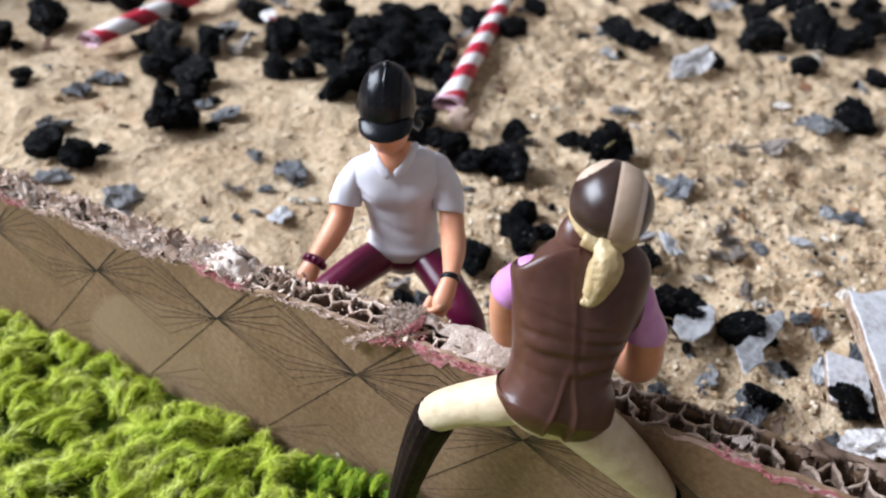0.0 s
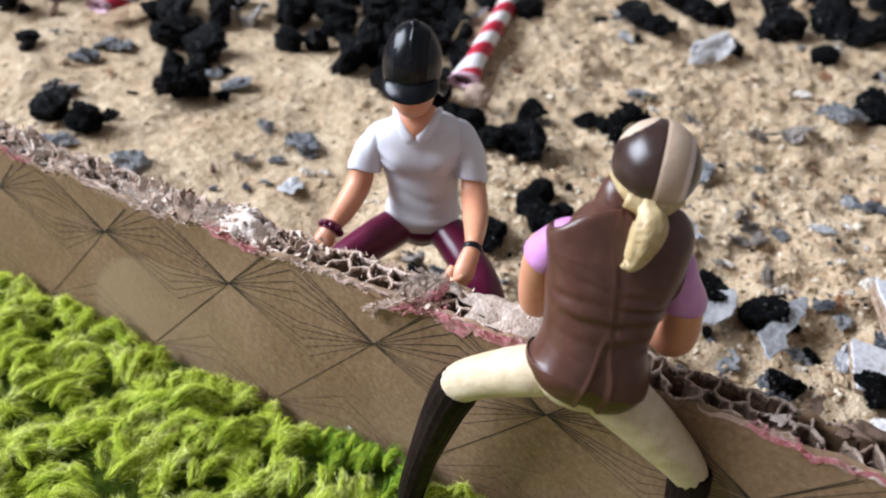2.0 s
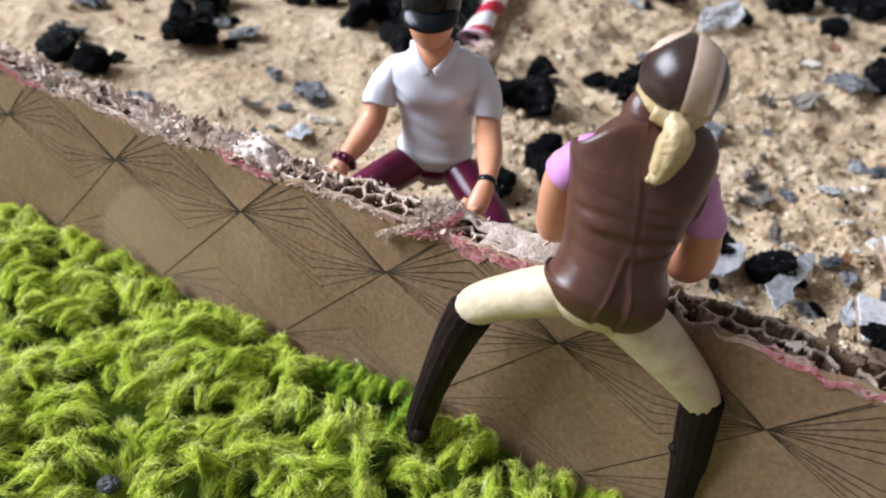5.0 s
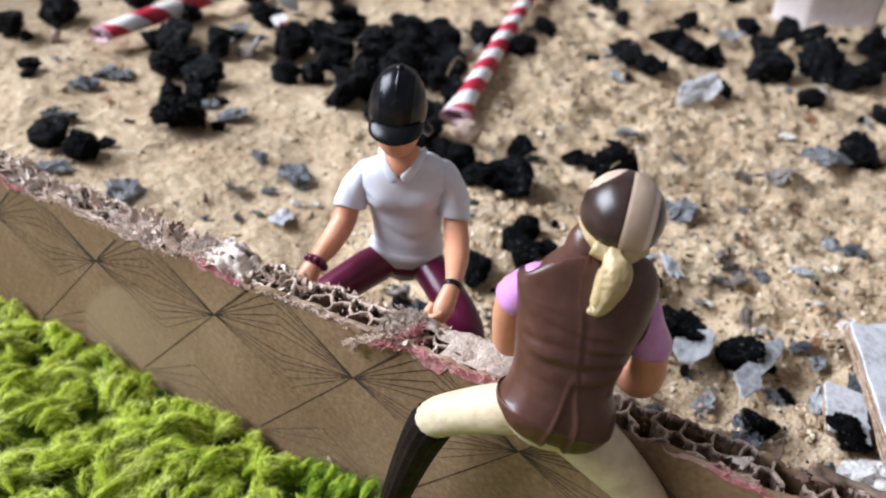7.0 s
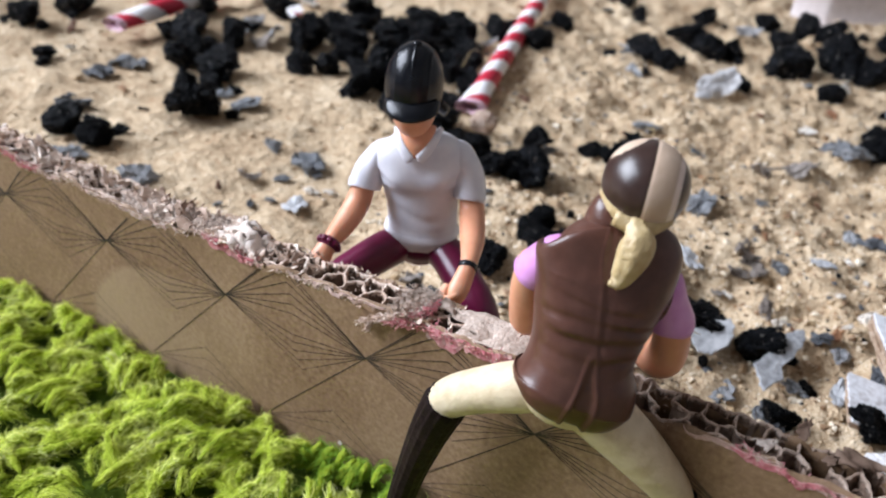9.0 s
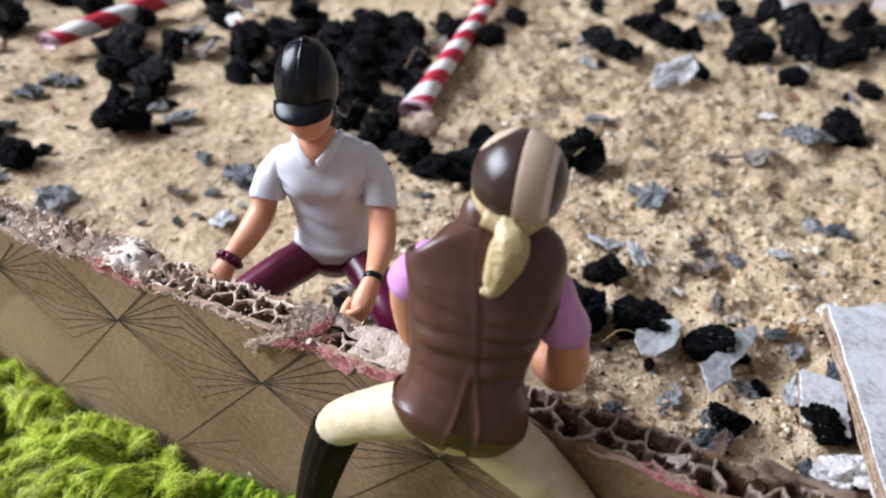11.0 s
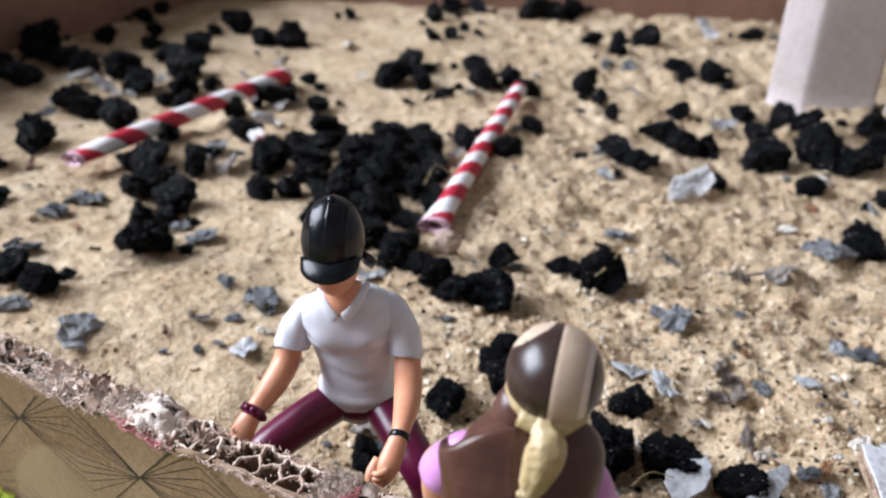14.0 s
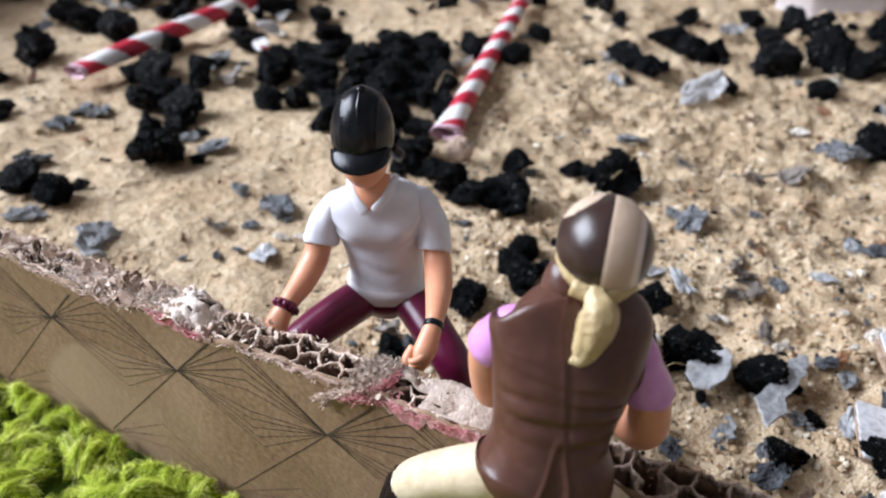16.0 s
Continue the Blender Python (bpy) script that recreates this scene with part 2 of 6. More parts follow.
WHITE = mottled("white_paper", [(0.72, 0.69, 0.68), (0.81, 0.78, 0.78), (0.87, 0.85, 0.85)], 700, 120, 0.55, 0.00004)
ROSE = mottled("rose_paper", [(0.62, 0.34, 0.44), (0.70, 0.45, 0.53), (0.78, 0.58, 0.64)], 900, 200, 0.7, 0.0001)
CHIPBOARD = mottled("white_face", [(0.36, 0.33, 0.33), (0.64, 0.64, 0.66), (0.76, 0.77, 0.80)], 900, 130, 0.55, 0.00015)
PLY = mottled("ply_edge", [(0.20, 0.12, 0.07), (0.36, 0.25, 0.17), (0.55, 0.44, 0.34)], 1200, 300, 0.85, 0.0003)
BOARD_WHITE = mottled("torn_white_board", [(0.36, 0.32, 0.30), (0.62, 0.60, 0.59), (0.78, 0.77, 0.77)], 12, 3.0, 0.65, 0.0006)
TUBE = mottled("tube_card", [(0.44, 0.375, 0.35), (0.50, 0.435, 0.41), (0.56, 0.495, 0.47)], 400, 40, 0.7, 0.0001)
BOXCARD = mottled("box_card", [(0.20, 0.105, 0.07), (0.25, 0.135, 0.09), (0.30, 0.17, 0.12)], 300, 25, 0.75, 0.0002)
PLASTER = mottled("room_paint", [(0.36, 0.345, 0.33), (0.41, 0.395, 0.38), (0.45, 0.435, 0.42)], 60, 3, 0.9, 0.001)
TABLE = mottled("table_wood", [(0.22, 0.14, 0.08), (0.30, 0.20, 0.12), (0.36, 0.25, 0.16)], 60, 8, 0.5, 0.0003)
SKIN = mottled("figure_skin", [(0.60, 0.26, 0.145), (0.68, 0.315, 0.185), (0.74, 0.375, 0.235)], 250, 110, 0.42, 0.0, sss=0.25)
SHIRT = mottled("figure_shirt", [(0.66, 0.66, 0.73), (0.73, 0.73, 0.79), (0.78, 0.78, 0.83)], 500, 140, 0.42, 0.0001, 190)
MAROON = mottled("figure_maroon", [(0.085, 0.004, 0.026), (0.11, 0.006, 0.035), (0.14, 0.010, 0.046)], 400, 120, 0.30, 0.0001, 160)
BLACK = mottled("figure_black", [(0.0025, 0.0032, 0.005), (0.004, 0.005, 0.0075), (0.007, 0.0085, 0.012)], 900, 150, 0.27, 0.00003, spec=0.3)
VEST = mottled("figure_vest", [(0.066, 0.025, 0.016), (0.088, 0.035, 0.0235), (0.112, 0.048, 0.033)], 700, 130, 0.34, 0.0001, 190)
CREAM = mottled("figure_cream", [(0.52, 0.40, 0.24), (0.66, 0.54, 0.36), (0.74, 0.63, 0.45)], 500, 90, 0.45, 0.0003, 420)
BOOT = mottled("figure_boot", [(0.010, 0.006, 0.0056), (0.016, 0.0095, 0.0088), (0.025, 0.015, 0.0135)], 700, 150, 0.5, 0.0003, 500, 0.09)
MAUVE = mottled("figure_mauve", [(0.52, 0.20, 0.48), (0.58, 0.25, 0.54), (0.64, 0.31, 0.60)], 500, 120, 0.4, 0.0003, 250)
HAIR = mottled("figure_hair", [(0.42, 0.295, 0.13), (0.51, 0.385, 0.195), (0.60, 0.48, 0.28)], 900, 180, 0.45, 0.0004, 700)
BLUSH = mottled("figure_blush", [(0.50, 0.36, 0.255), (0.57, 0.43, 0.32), (0.62, 0.48, 0.37)], 600, 130, 0.4, 0.0001)
DARKBROWN = mottled("figure_brown", [(0.028, 0.014, 0.011), (0.038, 0.020, 0.016), (0.05, 0.027, 0.021)], 700, 130, 0.30, 0.00003)


# ---- building helpers ----
def mesh_of(name, verts, faces, mats, indices=None, smooth=True):
    me = bpy.data.meshes.new(name)
    me.from_pydata([tuple(v) for v in verts], [], [tuple(f) for f in faces])
    for m in mats:
        me.materials.append(m)
    if indices is not None:
        me.polygons.foreach_set("material_index", indices)
    me.polygons.foreach_set("use_smooth", [smooth] * len(me.polygons))
    me.update()
    return me


def big_mesh(name, verts, faces, mats, smooth=True):
    """A mesh from arrays; all faces have the same number of corners."""
    verts, faces = np.asarray(verts, np.float32), np.asarray(faces, np.int32)
    me = bpy.data.meshes.new(name)
    k = faces.shape[1]
    me.vertices.add(len(verts))
    me.vertices.foreach_set("co", verts.ravel())
    me.loops.add(faces.size)
    me.loops.foreach_set("vertex_index", faces.ravel())
    me.polygons.add(len(faces))
    me.polygons.foreach_set("loop_start", np.arange(0, faces.size, k, dtype=np.int32))
    me.polygons.foreach_set("use_smooth", np.full(len(faces), smooth))
    for m in mats:
        me.materials.append(m)
    me.update(calc_edges=True)
    me.validate()
    return me


def thing(name, label, category, group="", kind=""):
    return tagged(new(name), label, category, group, kind)


def part(name, me, parent, label=""):
    ob = new(name, me)
    ob.parent = parent
    return tagged(ob, label)


def hash2(i, j, seed):
    h = (i * 374761393 + j * 668265263 + seed * 974711) & 0xFFFFFFFF
    h = ((h ^ (h >> 13)) * 1274126177) & 0xFFFFFFFF
    return ((h ^ (h >> 16)) & 0xFFFF) / 65535.0


def vnoise(x, y, seed=0):
    """Smooth value noise on arrays, -1 to 1."""
    x, y = np.asarray(x, float), np.asarray(y, float)
    i, j = np.floor(x).astype(np.int64), np.floor(y).astype(np.int64)
    u, v = x - i, y - j
    u, v = u * u * (3 - 2 * u), v * v * (3 - 2 * v)
    a, b = hash2(i, j, seed), hash2(i + 1, j, seed)
    c, d = hash2(i, j + 1, seed), hash2(i + 1, j + 1, seed)
    return 2 * ((a * (1 - u) + b * u) * (1 - v) + (c * (1 - u) + d * u) * v) - 1


def catmull(points, sub):
    p = np.array(points, float)
    p = np.vstack([2 * p[0] - p[1], p, 2 * p[-1] - p[-2]])
    out = []
    for k in range(1, len(p) - 2):
        for t in np.linspace(0, 1, sub, endpoint=False):
            a, b, c, d = p[k - 1], p[k], p[k + 1], p[k + 2]
            out.append(0.5 * (2 * b + (c - a) * t + (2 * a - 5 * b + 4 * c - d) * t * t + (3 * b - a - 3 * c + d) * t ** 3))
    out.append(p[-2])
    return np.array(out)


class Shape:
    """Collects lofted and rounded pieces of one mesh, each with its own material."""

    def __init__(self):
        self.v, self.f, self.m, self.mats = [], [], [], []

    def slot(self, mat):
        if mat not in self.mats:
            self.mats.append(mat)
        return self.mats.index(mat)

    def loft(self, sections, mat, side=(1, 0, 0), n=26, sub=6, power=2.0, ripple=None):
        """Sections: x, y, z, half-width along side, half-depth, in millimetres; ends are rounded off."""
        s = catmull(sections, sub)
        base, k = len(self.v), self.slot(mat)
        centre, rad = s[:, :3], np.maximum(s[:, 3:5], 0.02)
        tang = np.gradient(centre, axis=0)
        for i in range(len(s)):
            t = tang[i] / (np.linalg.norm(tang[i]) + 1e-9)
            a = np.array(side, float) - t * np.dot(side, t)
            a /= np.linalg.norm(a)
            b = np.cross(t, a)
            for j in range(n):
                w = 2 * math.pi * j / n
                c, d = math.cos(w), math.sin(w)
                c = math.copysign(abs(c) ** (2 / power), c)
                d = math.copysign(abs(d) ** (2 / power), d)
                r = 1 + (ripple(i / (len(s) - 1), w) if ripple else 0)
                self.v.append((centre[i] + r * (a * rad[i, 0] * c + b * rad[i, 1] * d)) * MM)
        for i in range(len(s) - 1):
            for j in range(n):
                q = base + i * n + j
                p = base + i * n + (j + 1) % n
                self.f.append((q, p, p + n, q + n))
                self.m.append(k)
        for ring, order in ((0, -1), (len(s) - 1, 1)):
            self.v.append(centre[ring] * MM)
            mid = len(self.v) - 1
            for j in range(n):
                q, p = base + ring * n + j, base + ring * n + (j + 1) % n
                self.f.append((q, p, mid) if order > 0 else (p, q, mid))
                self.m.append(k)
        return self

    def ball(self, centre, radii, paint, pole=(0, 0, 1), rows=32, cols=40, shape=None):
        """A rounded body whose rows run round the pole; paint gives a material from the row's latitude (-1..1) and the outward way."""
        base = len(self.v)
        w = Vector(pole).normalized()
        u = w.orthogonal().normalized()
        v = w.cross(u)
        for i in range(rows + 1):
            la = math.pi * (i / rows - 0.5)
            for j in range(cols):
                lo = 2 * math.pi * j / cols
                d = w * math.sin(la) + (u * math.cos(lo) + v * math.sin(lo)) * math.cos(la)
                r = shape(d) if shape else 1.0
                self.v.append(np.array([centre[q] + radii[q] * d[q] * r for q in range(3)]) * MM)
        for i in range(rows):
            la = math.pi * ((i + 0.5) / rows - 0.5)
            for j in range(cols):
                lo = 2 * math.pi * (j + 0.5) / cols
                d = w * math.sin(la) + (u * math.cos(lo) + v * math.sin(lo)) * math.cos(la)
                a, b = base + i * cols + j, base + i * cols + (j + 1) % cols
                self.f.append((a, b, b + cols, a + cols))
                self.m.append(self.slot(paint(math.sin(la), d)))
        return self

    def done(self, name):
        return mesh_of(name, self.v, self.f, self.mats, self.m)


def sand_height(x, y):
    """The lie of the sand: soft mounds, trodden dents and grain."""
    x, y = np.asarray(x, float), np.asarray(y, float)
    h = 1.8 * vnoise(x * 28, y * 28, 3) + 1.2 * vnoise(x * 75, y * 75, 5)
    coarse = np.clip((x + 0.05) * 11, 0.30, 1.0)
    h = h + coarse * (2.0 * vnoise(x * 150, y * 150, 7) + 1.2 * vnoise(x * 330, y * 330, 9) + 0.5 * vnoise(x * 620, y * 620, 10))
    return h * MM - 0.8 * MM


# ---- setting: sand, room, table, box sides ----
WALL_C, WALL_U, WALL_N = np.array([-0.01028, 0.10488, 0.0234]), np.array([0.8954, -0.44527, 0.0]), np.array([-0.44527, -0.8954, 0.0])


def on_wall(s, d, z):
    """s along the cardboard wall, d in front of its face, z up."""
    return WALL_C * (1, 1, 0) + WALL_U * s + WALL_N * d + np.array([0, 0, z])


def grid(name, xs, ys, height, mat, keep=None):
    gx, gy = np.meshgrid(xs, ys)
    v = np.stack([gx.ravel(), gy.ravel(), height(gx, gy).ravel()], 1)
    i = np.arange(len(ys) - 1)[:, None] * len(xs) + np.arange(len(xs) - 1)[None]
    f = np.stack([i, i + 1, i + 1 + len(xs), i + len(xs)], -1).reshape(-1, 4)
    if keep is not None:
        f = f[keep(v[f].mean(1))]
    return big_mesh(name, v, f, [mat])


def behind_wall(p):
    return ((p[:, :2] - WALL_C[:2]) @ WALL_N[:2]) < -0.003


xs, ys = np.arange(-0.34, 0.36, 0.0016), np.concatenate([np.arange(0.03, 0.32, 0.0013), np.arange(0.32, 0.66, 0.0024)])
tagged(new("ground", grid("ground", xs, ys, sand_height, SAND, behind_wall)), "bed of pale golden sand with coarse grit", "sand", kind="structure")


def slab(name, lo, hi, mat, label, category):
    (a, b, c), (d, e, f) = lo, hi
    v = [(a, b, c), (d, b, c), (d, e, c), (a, e, c), (a, b, f), (d, b, f), (d, e, f), (a, e, f)]
    q = [(0, 3, 2, 1), (4, 5, 6, 7), (0, 1, 5, 4), (1, 2, 6, 5), (2, 3, 7, 6), (3, 0, 4, 7)]
    return tagged(new(name, mesh_of(name, v, q, [mat], smooth=False)), label, category, kind="structure")


slab("table_top", (-0.7, -0.6, -0.06), (0.7, 0.9, -0.03), TABLE, "wooden table top under the sand tray", "table top")
slab("floor", (-1.7, -1.8, -0.8), (1.9, 2.2, -0.76), TABLE, "plain wooden floor of the room", "floor")
slab("ceiling", (-1.7, -1.8, 1.9), (1.9, 2.2, 2.0), PLASTER, "plain pale ceiling", "ceiling")
slab("wall_north", (-1.7, 2.1, -0.76), (1.9, 2.2, 1.9), PLASTER, "plain pale painted wall", "wall")
slab("wall_south", (-1.7, -1.8, -0.76), (1.9, -1.7, 1.9), PLASTER, "plain pale painted wall", "wall")
slab("wall_east", (1.8, -1.7, -0.76), (1.9, 2.1, 1.9), PLASTER, "plain pale painted wall", "wall")
slab("wall_west_low", (-1.7, -1.7, -0.76), (-1.6, 2.1, 0.45), PLASTER, "plain pale painted wall below the window", "wall")
slab("wall_west_high", (-1.7, -1.7, 1.6), (-1.6, 2.1, 1.9), PLASTER, "plain pale painted wall above the window", "wall")
slab("wall_west_near", (-1.7, -1.7, 0.45), (-1.6, -0.4, 1.6), PLASTER, "plain pale painted wall beside the window", "wall")
slab("wall_west_far", (-1.7, 1.0, 0.45), (-1.6, 2.1, 1.6), PLASTER, "plain pale painted wall beside the window", "wall")


def box_side(name, a, b, height, label):
    """One upright side of the cardboard tray, with a slightly wavy rim and a thickness of 4 mm."""
    a, b = np.array(a), np.array(b)
    u = (b - a) / np.linalg.norm(b - a)
    n = np.array([-u[1], u[0]])
    v, f, k = [], [], 40
    for i in range(k + 1):
        p = a + (b - a) * i / k
        w = 0.0006 * math.sin(i * 0.9)
        for q, z in ((p + n * w, -0.02), (p + n * w, height + w), (p + n * (w + 0.004), height + w), (p + n * (w + 0.004), -0.02)):
            v.append((*q, z))
    for i in range(k):
        for j in range(4):
            c, d = 4 * i + j, 4 * i + (j + 1) % 4
            f.append((c, d, d + 4, c + 4))
    f += [(0, 3, 2, 1), (4 * k, 4 * k + 1, 4 * k + 2, 4 * k + 3)]
    return tagged(new(name, mesh_of(name, v, f, [BOXCARD], smooth=False)), label, "box side", kind="structure")


box_side("wall_tray_left", (-0.285, 0.245), (-0.17, 0.575), 0.07, "reddish-brown cardboard side of the sand tray")
box_side("wall_tray_back", (-0.17, 0.575), (0.35, 0.565), 0.07, "reddish-brown cardboard back of the sand tray")


# ---- the cardboard wall ----
def wall_top(s):
    s = np.asarray(s, float)
    return 0.0346 + 0.042 * s + 0.0008 * vnoise(s * 90, s * 0, 21) + 0.0005 * vnoise(s * 400, s * 0, 22) + 0.0025 * np.clip((s - 0.02) * 30, 0, 0.6)


S0, S1, THICK = -0.15, 0.14, 0.0072
fence = thing("cardboard_wall", "low wall of torn honeycomb cardboard printed with fine black line stars", "wall")


def liner(name, d0, d1, drop, rag, seed, label):
    """An upright sheet with a torn upper rim; d0 and d1 are its two faces."""
    ss = np.arange(S0, S1, 0.0007)
    rows = np.concatenate([np.linspace(0.0, 0.94, 26), [0.97, 1.0]])
    top = wall_top(ss) - drop + rag * (0.6 * vnoise(ss * 700, ss * 0, seed) + 0.6 * vnoise(ss * 230, ss * 0, seed + 1))
    v, n = [], len(ss)
    for d in (d0, d1):
        for r in rows:
            z = -0.02 + (top + 0.02) * r
            bow = 0.00025 * vnoise(ss * 40, z * 60, 4) + (0.0006 * vnoise(ss * 300, ss * 0, seed + 5) if r == 1.0 else 0)
            for i in range(n):
                v.append(on_wall(ss[i], d + bow[i], z[i]))
    f, k = [], len(rows)
    for side in (0, 1):
        for r in range(k - 1):
            for i in range(n - 1):
                a = side * k * n + r * n + i
                f.append((a, a + 1, a + 1 + n, a + n))
    for i in range(n - 1):
        a, b = (k - 1) * n + i, (2 * k - 1) * n + i
        f.append((a, a + 1, b + 1, b))
    return part(name, big_mesh(name, v, f, [KRAFT]), fence, label)


liner("front_liner", 0.0, -0.0006, 0.0, 0.0006, 31, "brown kraft paper face with black line stars")
liner("back_liner", -THICK + 0.0006, -THICK, 0.0006, 0.0012, 41, "brown kraft paper face, torn along the top")


def honeycomb():
    """Two rows of six-sided paper cells between the faces, open at the top: thin ribs with a pale frayed rim, dragged out of shape in the torn stretches."""
    rnd = random.Random(5)
    v, f, rv, rf, bv, bf = [], [], [], [], [], []
    cell = 0.0040
    cols = int((S1 - S0) / cell * 2)

    def bar(vv, ff, ring):
        base = len(vv)
        for section in ring:
            vv.extend(section)
        for i in range(len(ring) - 1):
            o = base + 4 * i
            for j in range(4):
                ff.append((o + j, o + (j + 1) % 4, o + 4 + (j + 1) % 4, o + 4 + j))

    def damage(s):
        if s < -0.034:
            return 1.0 if s > -0.052 or s < -0.086 else 0.5
        if s < -0.012:
            return 1.1
        if s > 0.066:
            return 0.9
        return 0.5 if s > 0.033 else 0.3

    def rib(a, b):
        (sa, da), (sb, db) = a, b
        k = 8
        along = np.array([sb - sa, db - da])
        nx = np.array([-along[1], along[0]]) / (np.linalg.norm(along) + 1e-9)
        low, high = [], []
        bulge = rnd.uniform(-0.00035, 0.00035)
        for i in range(k + 1):
            t = i / k
            s, d = sa + along[0] * t + nx[0] * bulge * math.sin(math.pi * t), da + along[1] * t + nx[1] * bulge * math.sin(math.pi * t)
            d = min(max(d, -THICK + 0.0003), -0.0003)
            wreck = damage(s)
            crush = 0.0012 * wreck * abs(float(vnoise(s * 160, d * 500, 61)))
            z = float(wall_top(s)) - 0.0001 - crush + 0.0007 * wreck * float(vnoise(s * 420, d * 700, 62))
            lean = 0.0009 * wreck * np.array([float(vnoise(s * 240, d * 500, 63)), float(vnoise(s * 240, d * 500, 64))])
            lean[1] = min(max(d + lean[1], -THICK + 0.0003), -0.0003) - d
            w = 0.00010
            low.append([on_wall(s + nx[0] * w * e + lean[0] * g, d + nx[1] * w * e + lean[1] * g, z - 0.016 * (1 - g)) for e, g in ((1, 0), (-1, 0), (-1, 1), (1, 1))])
            w = (0.00016 + 0.00022 * rnd.random() ** 2) * (1.25 if s < -0.034 else 1.0)
            h = 0.0003 + 0.0007 * rnd.random() ** 2
            off = rnd.uniform(-0.00012, 0.00012)
            lip = 0.0001 + 0.0001 * rnd.random()
            high.append([on_wall(s + nx[0] * (w * e + off) + lean[0], d + nx[1] * (w * e + off) + lean[1], z + q) for e, q in ((1, -h), (-1, -h), (-0.6, lip), (0.6, lip))])
        bar(v, f, low)
        bar(*((bv, bf) if sa > 0.033 else (rv, rf)), high)

    def node(j, k):
        own = random.Random(j * 131 + k * 17)
        s = S0 + j * cell / 2
        stray = 0.0007 if s < -0.034 else (0.00045 if s > 0.033 else 0.00025)
        base, amp = ((-0.0006, 0.0003), (-0.0036, 0.0008), (-0.0066, 0.0003))[k]
        return s + own.uniform(-1, 1) * stray, base + (amp if j % 2 == (0 if k else 1) else -amp) + own.uniform(-1, 1) * stray * 0.7

    for j in range(cols):
        for k in range(3):
            torn = rnd.random() < (0.28 if S0 + j * cell / 2 < -0.034 else 0.08)
            if not (k == 1 and torn):
                rib(node(j, k), node(j + 1, k))
        if rnd.random() > (0.22 if S0 + j * cell / 2 < -0.034 else 0.04):
            rib(node(j, j % 2), node(j, j % 2 + 1))
    part("honeycomb_core", big_mesh("honeycomb_core", v, f, [CORE], smooth=False), fence, "open brown paper cells")
    part("cell_rims", big_mesh("cell_rims", rv, rf, [TORN]), fence, "pale torn rims of the paper cells")
    part("cell_rims", big_mesh("cell_rims", bv, bf, [RIM_BROWN]), fence, "brown torn rims of the paper cells")


honeycomb()


def pink_edge(name, mat, stretches, seed, proud, label):
    """The dyed under-layer that shows where the brown face is torn back: a ragged strip below the rim, deep in some stretches."""
    ss = np.arange(-0.12, 0.10, 0.00022)
    deep = np.zeros(len(ss))
    for a, b, most in stretches:
        deep = np.maximum(deep, most * np.clip(np.minimum(ss - a, b - ss) / 0.003, 0, 1))
    deep = deep * np.clip(0.85 + 0.35 * vnoise(ss * 120, ss * 0, seed) + 0.25 * vnoise(ss * 500, ss * 0, seed + 1) + 0.15 * vnoise(ss * 1500, ss * 0, seed + 4), 0.05, 1.6)
    top = wall_top(ss) + 0.0004 * vnoise(ss * 900, ss * 0, seed + 2) + 0.0001
    v, f, q = [], [], (0, 0.2, 0.45, 0.7, 1)
    for i in range(len(ss)):
        for k, w in enumerate(q):
            z = top[i] - deep[i] * w
            bow = 0.00025 * float(vnoise(ss[i] * 40, z * 60, 4)) + 0.0002 * float(vnoise(ss[i] * 900, z * 900, seed + 3))
            v.append(on_wall(ss[i], proud + bow + 0.0001 * (1 - w), z))
    n = len(q)
    for i in range(len(ss) - 1):
        if min(deep[i], deep[i + 1]) > 0.0001:
            for k in range(n - 1):
                a = n * i + k
                f.append((a, a + 1, a + 1 + n, a + n))
    ob = part(name, big_mesh(name, v, f, [mat], smooth=False), fence, label)
    ob.modifiers.new("paper", "SOLIDIFY").thickness = 0.00006


pink_edge("torn_pale_edge", PALE_PINK, [(-0.12, 0.004, 0.0011), (0.008, 0.034, 0.0030), (0.05, 0.095, 0.0012)], 81, 0.00012, "faded pinkish torn paper edge")
pink_edge("torn_pink_edge", PINK, [(-0.096, -0.078, 0.0014), (-0.035, -0.0225, 0.0021), (0.004, 0.011, 0.0016), (0.0105, 0.029, 0.0036), (0.056, 0.075, 0.0014), (0.074, 0.092, 0.0019)], 85, 0.00026, "bright pink torn paper edge")


